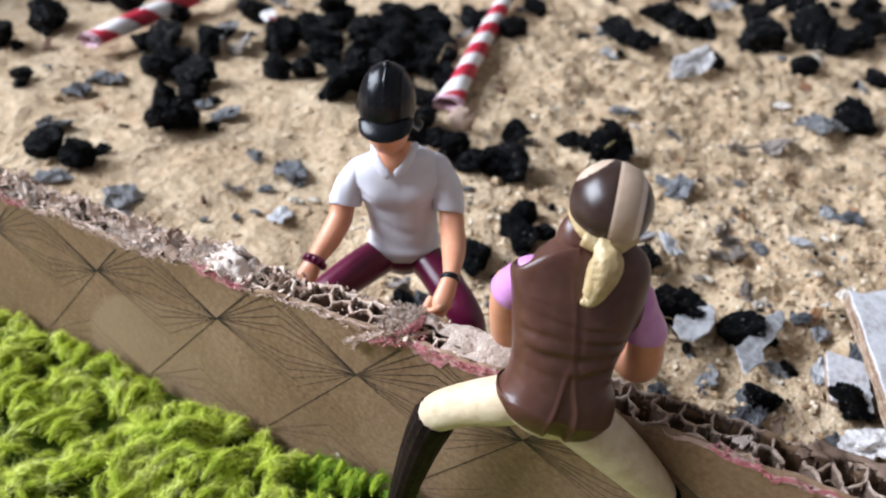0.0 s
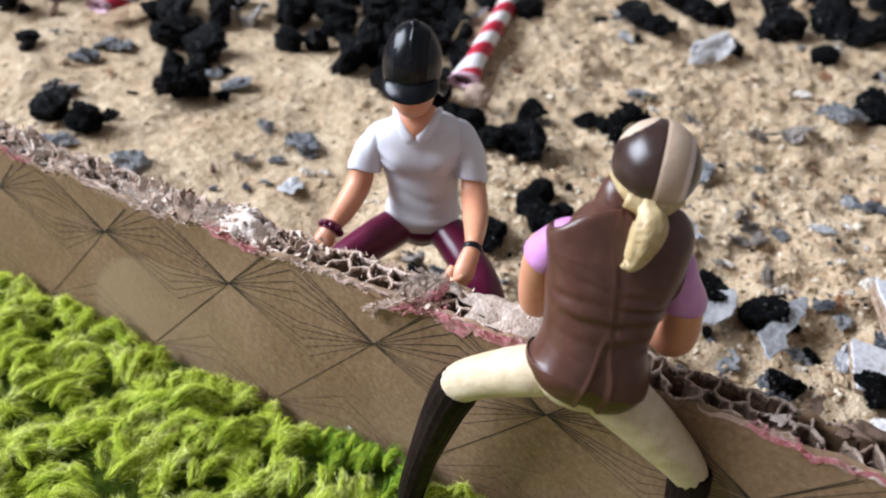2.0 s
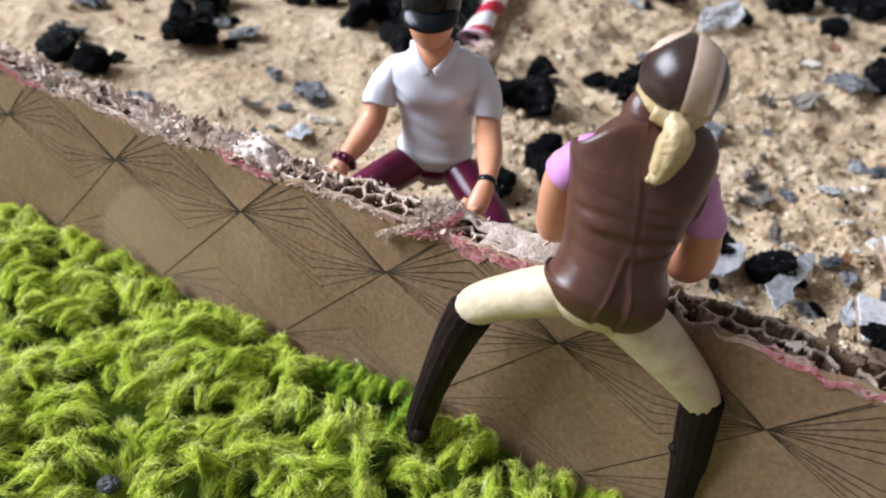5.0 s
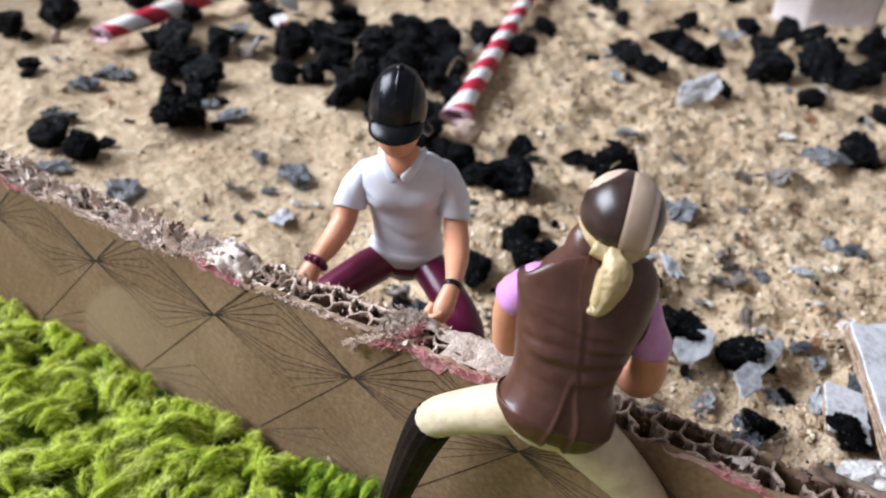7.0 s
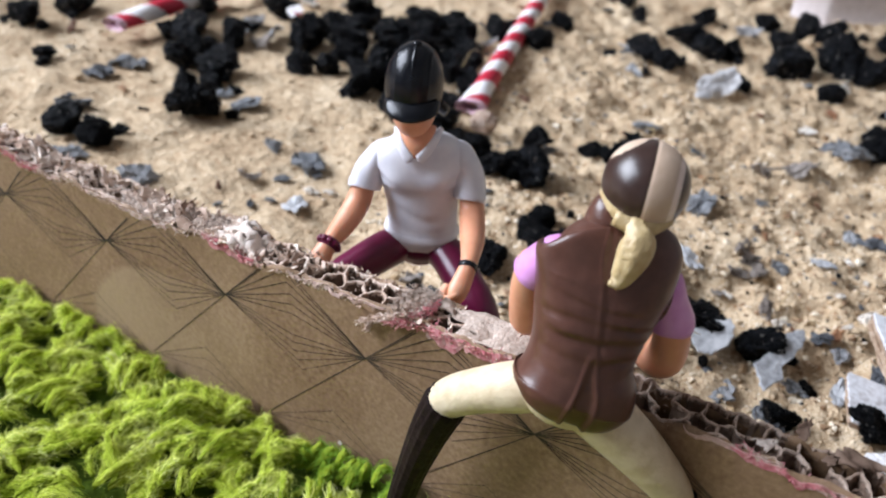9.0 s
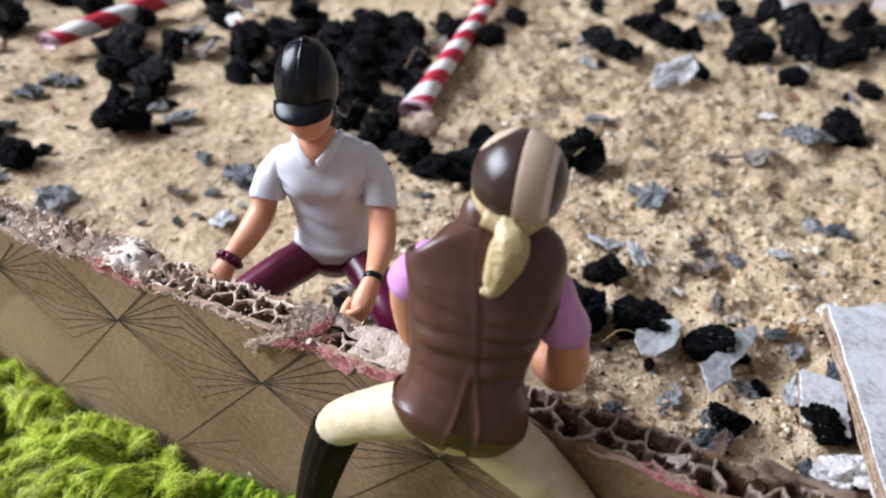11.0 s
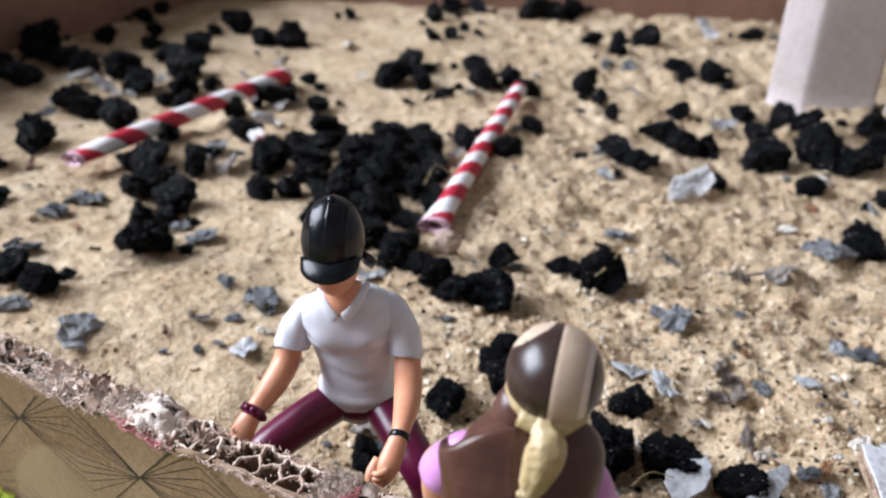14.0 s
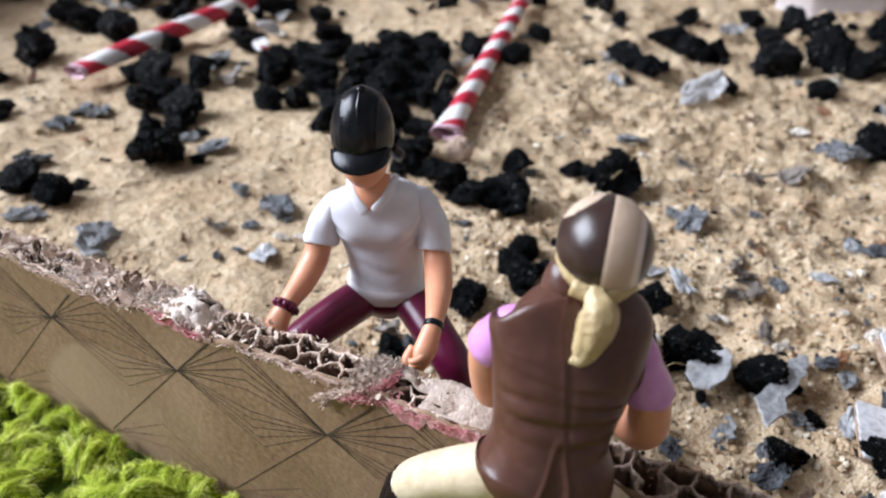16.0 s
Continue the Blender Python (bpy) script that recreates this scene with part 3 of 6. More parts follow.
def crumpled_top():
    """The torn sheet that still clings to the top: bumpy, full of holes, thick as paper."""
    rnd = np.random.RandomState(12)
    ss, dd = np.arange(-0.14, 0.034, 0.0004), np.arange(-THICK - 0.0002, 0.0006, 0.00038)
    gs, gd = np.meshgrid(ss, dd)
    flap = np.exp(-(((gs - 0.0075) / 0.0045) ** 2))
    fluff = np.exp(-(((gs + 0.0275) / 0.0042) ** 2)) * np.exp(-(((gd + 0.003) / 0.0036) ** 2))
    smooth = np.clip((gs - 0.0115) / 0.003, 0, 1)
    rough = 1 - 0.75 * smooth
    z = wall_top(gs) + 0.0002 + rough * (1 - 0.3 * flap - 0.4 * fluff) * (0.0010 * vnoise(gs * 420, gd * 420, 71) + 0.0009 * vnoise(gs * 1000, gd * 1000, 72)) + 0.0010 * fluff + (0.0003 + 0.0022 * np.clip(-gd / THICK, 0, 1)) * np.exp(-(((gs - 0.0068) / 0.0026) ** 2)) - 0.0003 * smooth
    z = z + rnd.uniform(-1, 1, gs.shape) * (0.00016 - 0.00012 * smooth)
    z = np.where(gd > -0.0003, z - 0.0007, z)
    p = WALL_C * (1, 1, 0) + WALL_U * (gs + 0.0005 * vnoise(gs * 600, gd * 600, 73) + rnd.uniform(-1, 1, gs.shape) * 0.0001)[..., None] + WALL_N * (gd + 0.0004 * vnoise(gs * 600, gd * 600, 74))[..., None] + np.array([0, 0, 1]) * z[..., None]
    hole = vnoise(gs * 300, gd * 330, 75) + 0.5 * vnoise(gs * 800, gd * 800, 76)
    limit = np.full(gs.shape, -2.0)
    for a, b, most in ((-0.0325, -0.0225, 0.6), (0.0098, 0.034, 1.0)):
        limit = np.where((gs >= a) & (gs < b), most, limit)
    limit = np.where((gs > 0.0098) & (gs < 0.0150) & (gd > -0.0046), -2.0, limit)
    limit = np.where(gs > 0.0115, limit - 1.1 * np.clip((gs - 0.026) / 0.008, 0, 1), limit)
    limit = np.where((gs > 0.0098) & (gd > -0.0007), -2.0, limit)
    w = gs.shape[1]
    i = (np.arange(gs.shape[0] - 1)[:, None] * w + np.arange(w - 1)[None])
    keep = (hole < limit)[:-1, :-1]
    white = ((np.abs(gs + 0.0275) < 0.005) & (hole > -0.5))[:-1, :-1]
    grey = (gs > 0.0098)[:-1, :-1]
    quad = np.stack([i, i + 1, i + 1 + w, i + w], -1)
    pinkish = (np.abs(gs - 0.0085 + 0.0006 * vnoise(gd * 500, gd * 0, 78)) < 0.0006)[:-1, :-1]
    for name, mat, which, label in (("torn_top_sheet", TORN, keep & ~white & ~pinkish & ~grey, "crumpled pale torn paper"), ("smooth_top_sheet", GREY_PAPER, keep & grey, "greyish felted paper over the cells"), ("torn_flap", PALE_PINK, keep & pinkish & ~white & ~grey, "torn pink paper flap"), ("fluffy_tear", FLUFF, keep & white, "fluffy whitish torn paper")):
        ob = part(name, big_mesh(name, p.reshape(-1, 3), quad[which], [mat]), fence, label)
        ob.modifiers.new("paper", "SOLIDIFY").thickness = 0.0003


crumpled_top()


def curled_flap(s, d, lift, length, radius, turn, start, stop, yaw, mat, label):
    """A bit of torn sheet that has curled up: part of a ragged tube of paper."""
    rnd = random.Random(int(s * 1e5) + 3)
    v, f, n, k = [], [], 12, 14
    u = WALL_U * math.cos(radians(yaw)) + WALL_N * math.sin(radians(yaw))
    w = np.array([-u[1], u[0], 0])
    base = on_wall(s, d, float(wall_top(s)) + lift)
    for i in range(n + 1):
        for j in range(k + 1):
            a = radians(start + (stop - start) * j / k)
            r = radius * (1 + turn * j / k) * (1 + rnd.uniform(-0.04, 0.04))
            x = length * (i / n - 0.5) * (1 + 0.15 * math.sin(j * 1.3)) + rnd.uniform(-1, 1) * 0.00018
            v.append(base + u * x + w * r * math.cos(a) + np.array([0, 0, 1]) * r * math.sin(a))
    for i in range(n):
        for j in range(k):
            a = i * (k + 1) + j
            f.append((a, a + 1, a + k + 2, a + k + 1))
    ob = part("curled_flap", big_mesh("curled_flap", v, f, [mat], smooth=False), fence, label)
    ob.modifiers.new("paper", "SOLIDIFY").thickness = 0.00025


def torn_leaves(stretches, seed, mat, label):
    """Ragged scraps of the torn sheet that still cling to the rims: thin, bent, some standing up, some lying over the cells."""
    rnd = random.Random(seed)
    for a, b, count, size, lift in stretches:
        for n in range(count):
            s, d = rnd.uniform(a, b), rnd.uniform(-0.0068, -0.0004)
            long, wide = size * rnd.uniform(0.7, 1.5), size * rnd.uniform(0.35, 0.8)
            yaw, up = rnd.uniform(0, 6.28), radians(rnd.uniform(-5, 75) * lift)
            u = np.array([math.cos(yaw), math.sin(yaw), 0.0])
            w = np.array([-u[1], u[0], 0.0])
            curl, twist, seedx = rnd.uniform(-0.8, 1.6), rnd.uniform(-0.6, 0.6), rnd.uniform(0, 99)
            base = on_wall(s, d, float(wall_top(s)) - 0.0004)
            v, f, m, k = [], [], 12, 8
            for i in range(m + 1):
                p = i / m
                bend = up + curl * p
                for j in range(k + 1):
                    q = j / k - 0.5
                    edge = 0.65 + 0.5 * float(vnoise(p * 5 + seedx, q * 0 + (3 if q > 0 else 8), seed)) + 0.25 * float(vnoise(p * 13 + seedx, 5.0 + (q > 0), seed))
                    x = long * p * (1 + 0.22 * float(vnoise(q * 9 + seedx, 1.5, seed)))
                    wave = 0.06 * size * float(vnoise(p * 4 + seedx, q * 4, seed + 1))
                    v.append(base + u * (x * math.cos(bend * 0.7)) + w * (q * wide * max(0.15, edge) * 2) + np.array([0, 0, 1]) * (x * math.sin(bend * 0.7) + wave + twist * q * x))
            for i in range(m):
                for j in range(k):
                    o = i * (k + 1) + j
                    f.append((o, o + 1, o + k + 2, o + k + 1))
            ob = part("torn_leaf", big_mesh("torn_leaf", v, f, [mat]), fence, label)
            ob.modifiers.new("paper", "SOLIDIFY").thickness = 0.00016


torn_leaves([(-0.115, -0.086, 16, 0.0022, 0.7), (-0.084, -0.062, 2, 0.0016, 0.3), (-0.053, -0.034, 9, 0.0024, 0.9)], 31, TORN, "ragged pale scrap of torn paper")
torn_leaves([(-0.098, -0.078, 9, 0.0024, 0.6), (-0.033, -0.025, 2, 0.0016, 0.5), (0.0595, 0.0615, 1, 0.0026, 0.2)], 32, FLUFF, "ragged whitish scrap of torn paper")
torn_leaves([(-0.052, -0.036, 3, 0.0020, 1.0), (0.060, 0.095, 2, 0.0020, 0.2)], 33, CORE, "ragged brown scrap of torn paper")
torn_leaves([(-0.0215, -0.0135, 8, 0.0014, 0.8), (0.003, 0.0095, 7, 0.0016, 0.8)], 34, RIM_BROWN, "small crumpled scrap of torn paper")
curled_flap(-0.0395, -0.0010, 0.0002, 0.0038, 0.0010, 0.2, -60, 200, 14, CORE, "curled brown paper flap")


def folded_sheet():
    """Brown paper folded over the back half of the top."""
    ss, dd = np.arange(0.068, 0.125, 0.0008), np.arange(-0.0080, -0.0040, 0.0004)
    gs, gd = np.meshgrid(ss, dd)
    z = wall_top(gs) + 0.0002 + 0.0008 * vnoise(gs * 160, gd * 300, 91) - 60 * np.clip(-gd - 0.0062, 0, 1) ** 2 + 0.0006 * vnoise(gs * 600, gd * 600, 92)
    edge = (gd + 0.0016 * vnoise(gs * 230, gs * 0, 93) < -0.0062) & (vnoise(gs * 210, gd * 260, 94) < 0.15)
    p = WALL_C * (1, 1, 0) + WALL_U * gs[..., None] + WALL_N * gd[..., None] + np.array([0, 0, 1]) * z[..., None]
    w = gs.shape[1]
    i = (np.arange(gs.shape[0] - 1)[:, None] * w + np.arange(w - 1)[None])
    quad = np.stack([i, i + 1, i + 1 + w, i + w], -1)[edge[:-1, :-1]]
    ob = part("folded_sheet", big_mesh("folded_sheet", p.reshape(-1, 3), quad, [CORE]), fence, "brown paper folded over the top")
    ob.modifiers.new("paper", "SOLIDIFY").thickness = 0.0003


folded_sheet()


def scraps(name, mat, spots, count, size, seed, label, lift=0.0006, long=2.2, broad=0.6):
    """Torn shreds of paper: small bent strips, thick enough to catch light, along stretches of the rim."""
    rnd = random.Random(seed)
    v, f = [], []
    for n in range(count):
        s0, s1, d0, d1 = rnd.choice(spots)
        s, d = rnd.uniform(s0, s1), rnd.uniform(d0, d1)
        z = float(wall_top(s)) + rnd.uniform(-0.001, lift)
        p = Vector(on_wall(s, d, z))
        way = Vector((rnd.uniform(-1, 1), rnd.uniform(-1, 1), rnd.uniform(-0.2, 0.9))).normalized()
        across = way.cross(Vector((rnd.uniform(-1, 1), rnd.uniform(-1, 1), rnd.uniform(-1, 1)))).normalized()
        ln, wd = size * rnd.uniform(0.6, long), size * rnd.uniform(0.4, 1.2) * broad
        up = across.cross(way)
        base, k = len(v), 5
        curl = rnd.uniform(-0.9, 0.9)
        for i in range(k):
            t = i / (k - 1)
            w = wd * (0.35 + 0.65 * math.sin(math.pi * min(0.95, t + 0.15))) * rnd.uniform(0.7, 1.2)
            q = p + way * ln * t + up * curl * ln * t * t + across * rnd.uniform(-0.1, 0.1) * ln
            for side, h in ((-1, 0), (1, 0), (1, 0.00015), (-1, 0.00015)):
                v.append(q + across * side * w * 0.5 + up * h)
        for i in range(k - 1):
            o = base + 4 * i
            for j in range(4):
                f.append((o + j, o + (j + 1) % 4, o + 4 + (j + 1) % 4, o + 4 + j))
    return tagged(part(name, big_mesh(name, v, f, [mat], smooth=False), fence, label), kind="stuff")


scraps("torn_flakes", TORN, [(-0.0215, -0.012, -0.0065, 0.0), (-0.12, -0.08, -0.0065, 0.0), (0.004, 0.011, -0.006, 0.0004)], 60, 0.0012, 7, "crumpled greyish paper flakes", 0.0002, 1.4, 1.0)
scraps("torn_fuzz", FLUFF, [(-0.12, -0.034, -0.0068, 0.0002), (-0.056, -0.034, -0.006, 0.0)], 2600, 0.0008, 27, "soft cream paper fuzz", 0.0002, 1.7, 0.12)
scraps("torn_flakes", TORN, [(-0.12, -0.060, -0.006, -0.0012), (-0.056, -0.036, -0.0065, -0.0012)], 110, 0.0017, 28, "crumpled pale paper flakes", 0.0003, 1.2, 1.1)
scraps("rim_shreds", TORN, [(-0.12, 0.04, -0.0004, 0.0002), (-0.12, 0.04, -0.0074, -0.0068)], 800, 0.0005, 10, "frayed greyish paper rim", 0.0, 1.5)
scraps("pink_shreds", PINK, [(0.004, 0.012, -0.003, 0.0006), (-0.09, -0.078, -0.0004, 0.0003), (-0.034, -0.023, -0.0004, 0.0005), (0.004, 0.012, -0.003, 0.0006), (0.055, 0.09, -0.0004, 0.0003)], 160, 0.0005, 8, "faded pink paper shreds", -0.0003)
scraps("pink_fibres", PINK, [(0.0095, 0.030, -0.0008, 0.0004), (-0.034, -0.0225, -0.0006, 0.0004), (0.056, 0.092, -0.0006, 0.0003), (-0.095, -0.078, -0.0005, 0.0003)], 900, 0.0006, 18, "soft pink paper fibres", 0.0, 1.6, 0.12)
scraps("pale_fluff", FLUFF, [(-0.033, -0.022, -0.006, 0.0002), (-0.031, -0.024, -0.005, 0.0)], 1500, 0.0006, 13, "fluffy whitish paper fibres", 0.0004, 1.7, 0.10)
scraps("pale_flakes", FLUFF, [(-0.033, -0.022, -0.006, 0.0)], 14, 0.0012, 15, "fluffy whitish paper flakes", 0.0004, 1.3, 1.2)
scraps("flap_flakes", RIM_BROWN, [(0.0035, 0.0105, -0.0065, 0.0004)], 60, 0.0011, 16, "torn greyish paper flakes", 0.0006, 1.6, 1.0)
scraps("flap_fibres", GREY_PAPER, [(0.0035, 0.0095, -0.007, 0.0004), (0.0045, 0.0095, -0.007, -0.003), (0.0045, 0.0095, -0.007, -0.003)], 2000, 0.00045, 17, "frayed pinkish-grey paper fibres", 0.0016, 1.6, 0.2)
scraps("brown_fibres", CORE, [(0.033, 0.11, -0.0070, 0.0002)], 260, 0.0006, 14, "thin frayed brown paper fibres", 0.0, 1.8, 0.14)
scraps("fine_fibres", TORN, [(-0.11, -0.034, -0.007, 0.0), (-0.022, -0.012, -0.007, 0.0002), (0.004, 0.011, -0.006, 0.0006), (-0.115, -0.034, -0.0074, 0.0003)], 650, 0.0006, 9, "thin frayed paper fibres", -0.0002, 1.8, 0.09)
scraps("rim_fibres", TORN, [(-0.013, 0.004, -0.0074, 0.0003)], 90, 0.0004, 19, "thin frayed paper fibres", -0.0002, 1.8, 0.09)


def hanging_shred(points, width, count, mat, seed, label):
    """A limp string of torn paper that hangs over the face: many short fibres felted along a bent line."""
    rnd = np.random.RandomState(seed)
    path = catmull(points, 14)
    v, f = [], []
    for n in range(count):
        k = rnd.randint(0, len(path) - 3)
        s, d, z, w = path[k] + (path[k + 1] - path[k]) * rnd.rand()
        along = path[min(k + 3, len(path) - 1)][:3] - path[k][:3]
        way = along / (np.linalg.norm(along) + 1e-9) + rnd.normal(0, 0.55, 3)
        way /= np.linalg.norm(way)
        turn = np.cross(way, rnd.normal(0, 1, 3))
        turn /= np.linalg.norm(turn)
        start = np.array([s, d, z]) + rnd.normal(0, 0.4, 3) * width * w * MM
        start[1] = max(start[1], 0.0004) if start[2] < wall_top(start[0]) else start[1]
        ln, wd, curl = rnd.uniform(0.0004, 0.0011), rnd.uniform(0.00004, 0.00009), rnd.uniform(-0.5, 0.5)
        base = len(v)
        for q in (0.0, 0.5, 1.0):
            p = start + way * ln * q + np.cross(way, turn) * curl * ln * q * q
            for side in (-1, 1):
                v.append(on_wall(*(p + turn * side * wd * (1 - 0.5 * q))))
        f += [(base, base + 1, base + 3, base + 2), (base + 2, base + 3, base + 5, base + 4)]
    return tagged(part("hanging_shred", big_mesh("hanging_shred", v, f, [mat], smooth=False), fence, label), kind="stuff")


hanging_shred([(0.0085, -0.0045, 0.0362, 1.8), (0.0070, -0.0015, 0.0358, 1.8), (0.0056, 0.0003, 0.0350, 1.6), (0.0038, 0.0009, 0.0341, 1.2), (0.0022, 0.0010, 0.0332, 1.0), (0.0008, 0.0010, 0.0322, 0.8), (-0.0010, 0.0010, 0.0313, 0.6)], 0.65, 700, TORN, 1, "frayed limp torn paper shred")
hanging_shred([(0.0012, 0.0010, 0.0326, 0.8), (0.0012, 0.0011, 0.0316, 0.7), (0.0009, 0.0011, 0.0306, 0.5)], 0.5, 120, TORN, 2, "frayed limp torn paper shred")
hanging_shred([(0.0104, -0.0045, 0.0366, 1.2), (0.0094, -0.0022, 0.0362, 1.5), (0.0080, -0.0004, 0.0354, 1.4), (0.0062, 0.0007, 0.0345, 1.2), (0.0042, 0.0010, 0.0337, 0.7)], 0.7, 520, PINK, 3, "frayed limp pink paper shred")


def printed_stars():
    """Nested kinked lines from star to star along the face, and one long slant through each star."""
    v, f = [], []
    pitch = 0.0304

    def level(s):
        return 0.0237 + 0.036 * s

    def stroke(points, width):
        pts = [np.array(p) for p in points]
        for a, b in zip(pts[:-1], pts[1:]):
            seg = max(1, int(np.linalg.norm(b - a) / 0.002))
            t = (b - a) / np.linalg.norm(b - a)
            n = np.array([-t[1], t[0]]) * width / 2
            for i in range(seg):
                p, q = a + (b - a) * i / seg, a + (b - a) * (i + 1) / seg
                if max(p[1] - wall_top(p[0]), q[1] - wall_top(q[0])) > -0.0008 or min(p[1], q[1]) < -0.015:
                    continue
                base = len(v)
                for c in (p - n, p + n, q + n, q - n):
                    bow = 0.00025 * float(vnoise(c[0] * 40, c[1] * 60, 4))
                    v.append(on_wall(c[0], 0.00009 + bow, c[1]))
                f.append((base, base + 1, base + 2, base + 3))

    for k in range(-4, 5):
        s = 0.0003 + k * pitch
        a, b = (s, level(s)), (s + pitch, level(s + pitch))
        mid = s + pitch / 2
        for i, h in enumerate((2.4, 4.3, 6.3, 8.4, 10.4, 12.2)):
            shift = -0.0003 * i * i * 0.45
            stroke([a, (mid + shift, level(mid) + h * MM), b], 0.00014)
            if i < 5:
                stroke([a, (mid - shift, level(mid) - h * MM * 0.85), b], 0.00013 if i < 3 else 0.0001)
        stroke([(s - 0.0215, level(s) - 0.0245), a, (s + 0.0125, level(s) + 0.0142)], 0.00017)
        low = level(s) - 0.025
        for i, h in enumerate((3.0, 6.0, 9.0)):
            stroke([(s - 0.0215, low), (mid - 0.0215, level(mid) - 0.025 + h * MM), (s - 0.0215 + pitch, low)], 0.00009)
    return part("printed_line_stars", big_mesh("printed_line_stars", v, f, [INK], smooth=False), fence, "fine black printed lines")


printed_stars()


# ---- moss mat in front of the wall ----
moss = thing("moss_mat", "bright yellow-green fluffy mat of tufted artificial moss", "moss", kind="stuff")


def moss_level(s, d):
    return -0.0065 + 0.0034 * np.clip((s + 0.085) / 0.05, -0.4, 1.0) + 0.0022 * vnoise(s * 60, d * 60, 51)


def build_moss():
    rnd = np.random.RandomState(4)
    ss, dd = np.meshgrid(np.arange(-0.17, 0.12, 0.0018), np.arange(-0.0005, 0.115, 0.0018))
    z = moss_level(ss, dd) + 0.001 * vnoise(ss * 300, dd * 300, 52) - 0.0015
    p = WALL_C * (1, 1, 0) + WALL_U * ss[..., None] + WALL_N * dd[..., None] + np.array([0, 0, 1]) * z[..., None]
    w = ss.shape[1]
    i = (np.arange(ss.shape[0] - 1)[:, None] * w + np.arange(w - 1)[None]).ravel()
    part("backing", big_mesh("backing", p.reshape(-1, 3), np.stack([i, i + 1, i + 1 + w, i + w], 1), [MOSS_GAP_SHADE]), moss, "green backing darkened as the shade between tufts")
    cores_v, cores_f, bright, dull = [], [], [], []
    up = np.array([0, 0, 1.0])
    n_ring, n_seg, steps = 6, 6, 4
    for d in np.arange(0.0035, 0.100, 0.0061):
        for s in np.arange(-0.145, 0.075, 0.0070):
            ts, td = s + rnd.uniform(-0.003, 0.003), d + rnd.uniform(-0.0022, 0.0022)
            near = td < 0.075
            heading, height = rnd.normal(0.75, 0.6), rnd.uniform(-0.0018, 0.0034)
            for lock in range(7 if near else 3):
                ls, ld = ts + rnd.normal(0, 0.0017), max(0.0022, td + rnd.normal(0, 0.0014))
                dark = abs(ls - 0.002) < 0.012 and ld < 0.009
                ang = heading + rnd.normal(0, 0.38)
                ln, r = rnd.uniform(0.0050, 0.0105) * (0.7 if ld < 0.007 else 1.0), rnd.uniform(0.0008, 0.0016)
                way = np.array([math.cos(ang), math.sin(ang), 0])
                side = np.array([-way[1], way[0], 0])
                root = on_wall(ls, ld, float(moss_level(ls, ld)) + height * (0.4 if ld < 0.007 else 1.0))
                bend, rise, droop = rnd.uniform(-0.55, 0.55), rnd.uniform(0.0008, 0.0040), rnd.uniform(0.5, 1.3)

                def spine(t):
                    t = np.asarray(t)[..., None]
                    c = root + way * ln * (t - 0.45) + side * bend * ln * (t - 0.3) ** 2 + up * rise * np.sin(0.3 + (1.5 + droop) * t)
                    gap = (c[..., :2] - WALL_C[:2]) @ WALL_N[:2]
                    c[..., :2] += WALL_N[:2] * np.maximum(0.0, 0.0012 - gap)[..., None]
                    return c

                mid = spine(np.linspace(0, 1, n_seg))
                rad = r * np.array([0.4, 0.62, 0.66, 0.62, 0.5, 0.2])
                base = len(cores_v)
                for k in range(n_seg):
                    for j in range(n_ring):
                        a = 2 * math.pi * j / n_ring
                        q = rad[k] * rnd.uniform(0.8, 1.1)
                        cores_v.append(mid[k] + side * math.cos(a) * q + up * math.sin(a) * q)
                for k in range(n_seg - 1):
                    for j in range(n_ring):
                        a, b = base + k * n_ring + j, base + k * n_ring + (j + 1) % n_ring
                        cores_f.append((a, b, b + n_ring, a + n_ring))
                m = 104 if near else 24
                t0 = rnd.uniform(-0.02, 0.78, m)
                span = rnd.uniform(0.10, 0.30, m)
                a, a2 = rnd.uniform(-0.6, math.pi + 0.6, m), rnd.normal(0, 1.1, m)
                out0, flare = r * rnd.uniform(0.35, 0.95, m), r * rnd.uniform(-0.3, 1.3, m) * rnd.uniform(0.2, 1.0, m)
                kink, stray = rnd.normal(0, 0.00030, (m, 3)), rnd.normal(0, 0.00055, (m, 3))
                line = []
                for k in range(steps):
                    q = k / (steps - 1)
                    t = t0 + span * q
                    prof = np.clip(1.15 - 0.75 * np.abs(t - 0.45) ** 1.5 * 2, 0.25, 1.1)
                    ring = (out0 * prof + flare * q * q)[:, None]
                    aa = a + a2 * q
                    line.append(spine(t) + side * np.cos(aa)[:, None] * ring + up * np.sin(aa)[:, None] * ring + kink * math.sin(math.pi * q) + stray * q * q + rnd.normal(0, 0.00007, (m, 3)))
                line = np.array(line)
                tw = np.cross(line[-1] - line[0], rnd.normal(0, 1, (m, 3)))
                tw *= (rnd.uniform(0.000025, 0.00005, m) / (np.linalg.norm(tw, axis=1) + 1e-9))[:, None]
                ribbon = np.empty((m, 2 * steps - 1, 3))
                for k in range(steps - 1):
                    ribbon[:, 2 * k], ribbon[:, 2 * k + 1] = line[k] - tw * (1 - 0.2 * k), line[k] + tw * (1 - 0.2 * k)
                ribbon[:, -1] = line[-1]
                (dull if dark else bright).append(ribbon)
    tagged(part("tuft_cores", big_mesh("tuft_cores", cores_v, cores_f, [MOSS_CORE_SHADE]), moss), kind="stuff")
    strip = np.array([(0, 1, 2), (1, 3, 2), (2, 3, 4), (3, 5, 4), (4, 5, 6)])
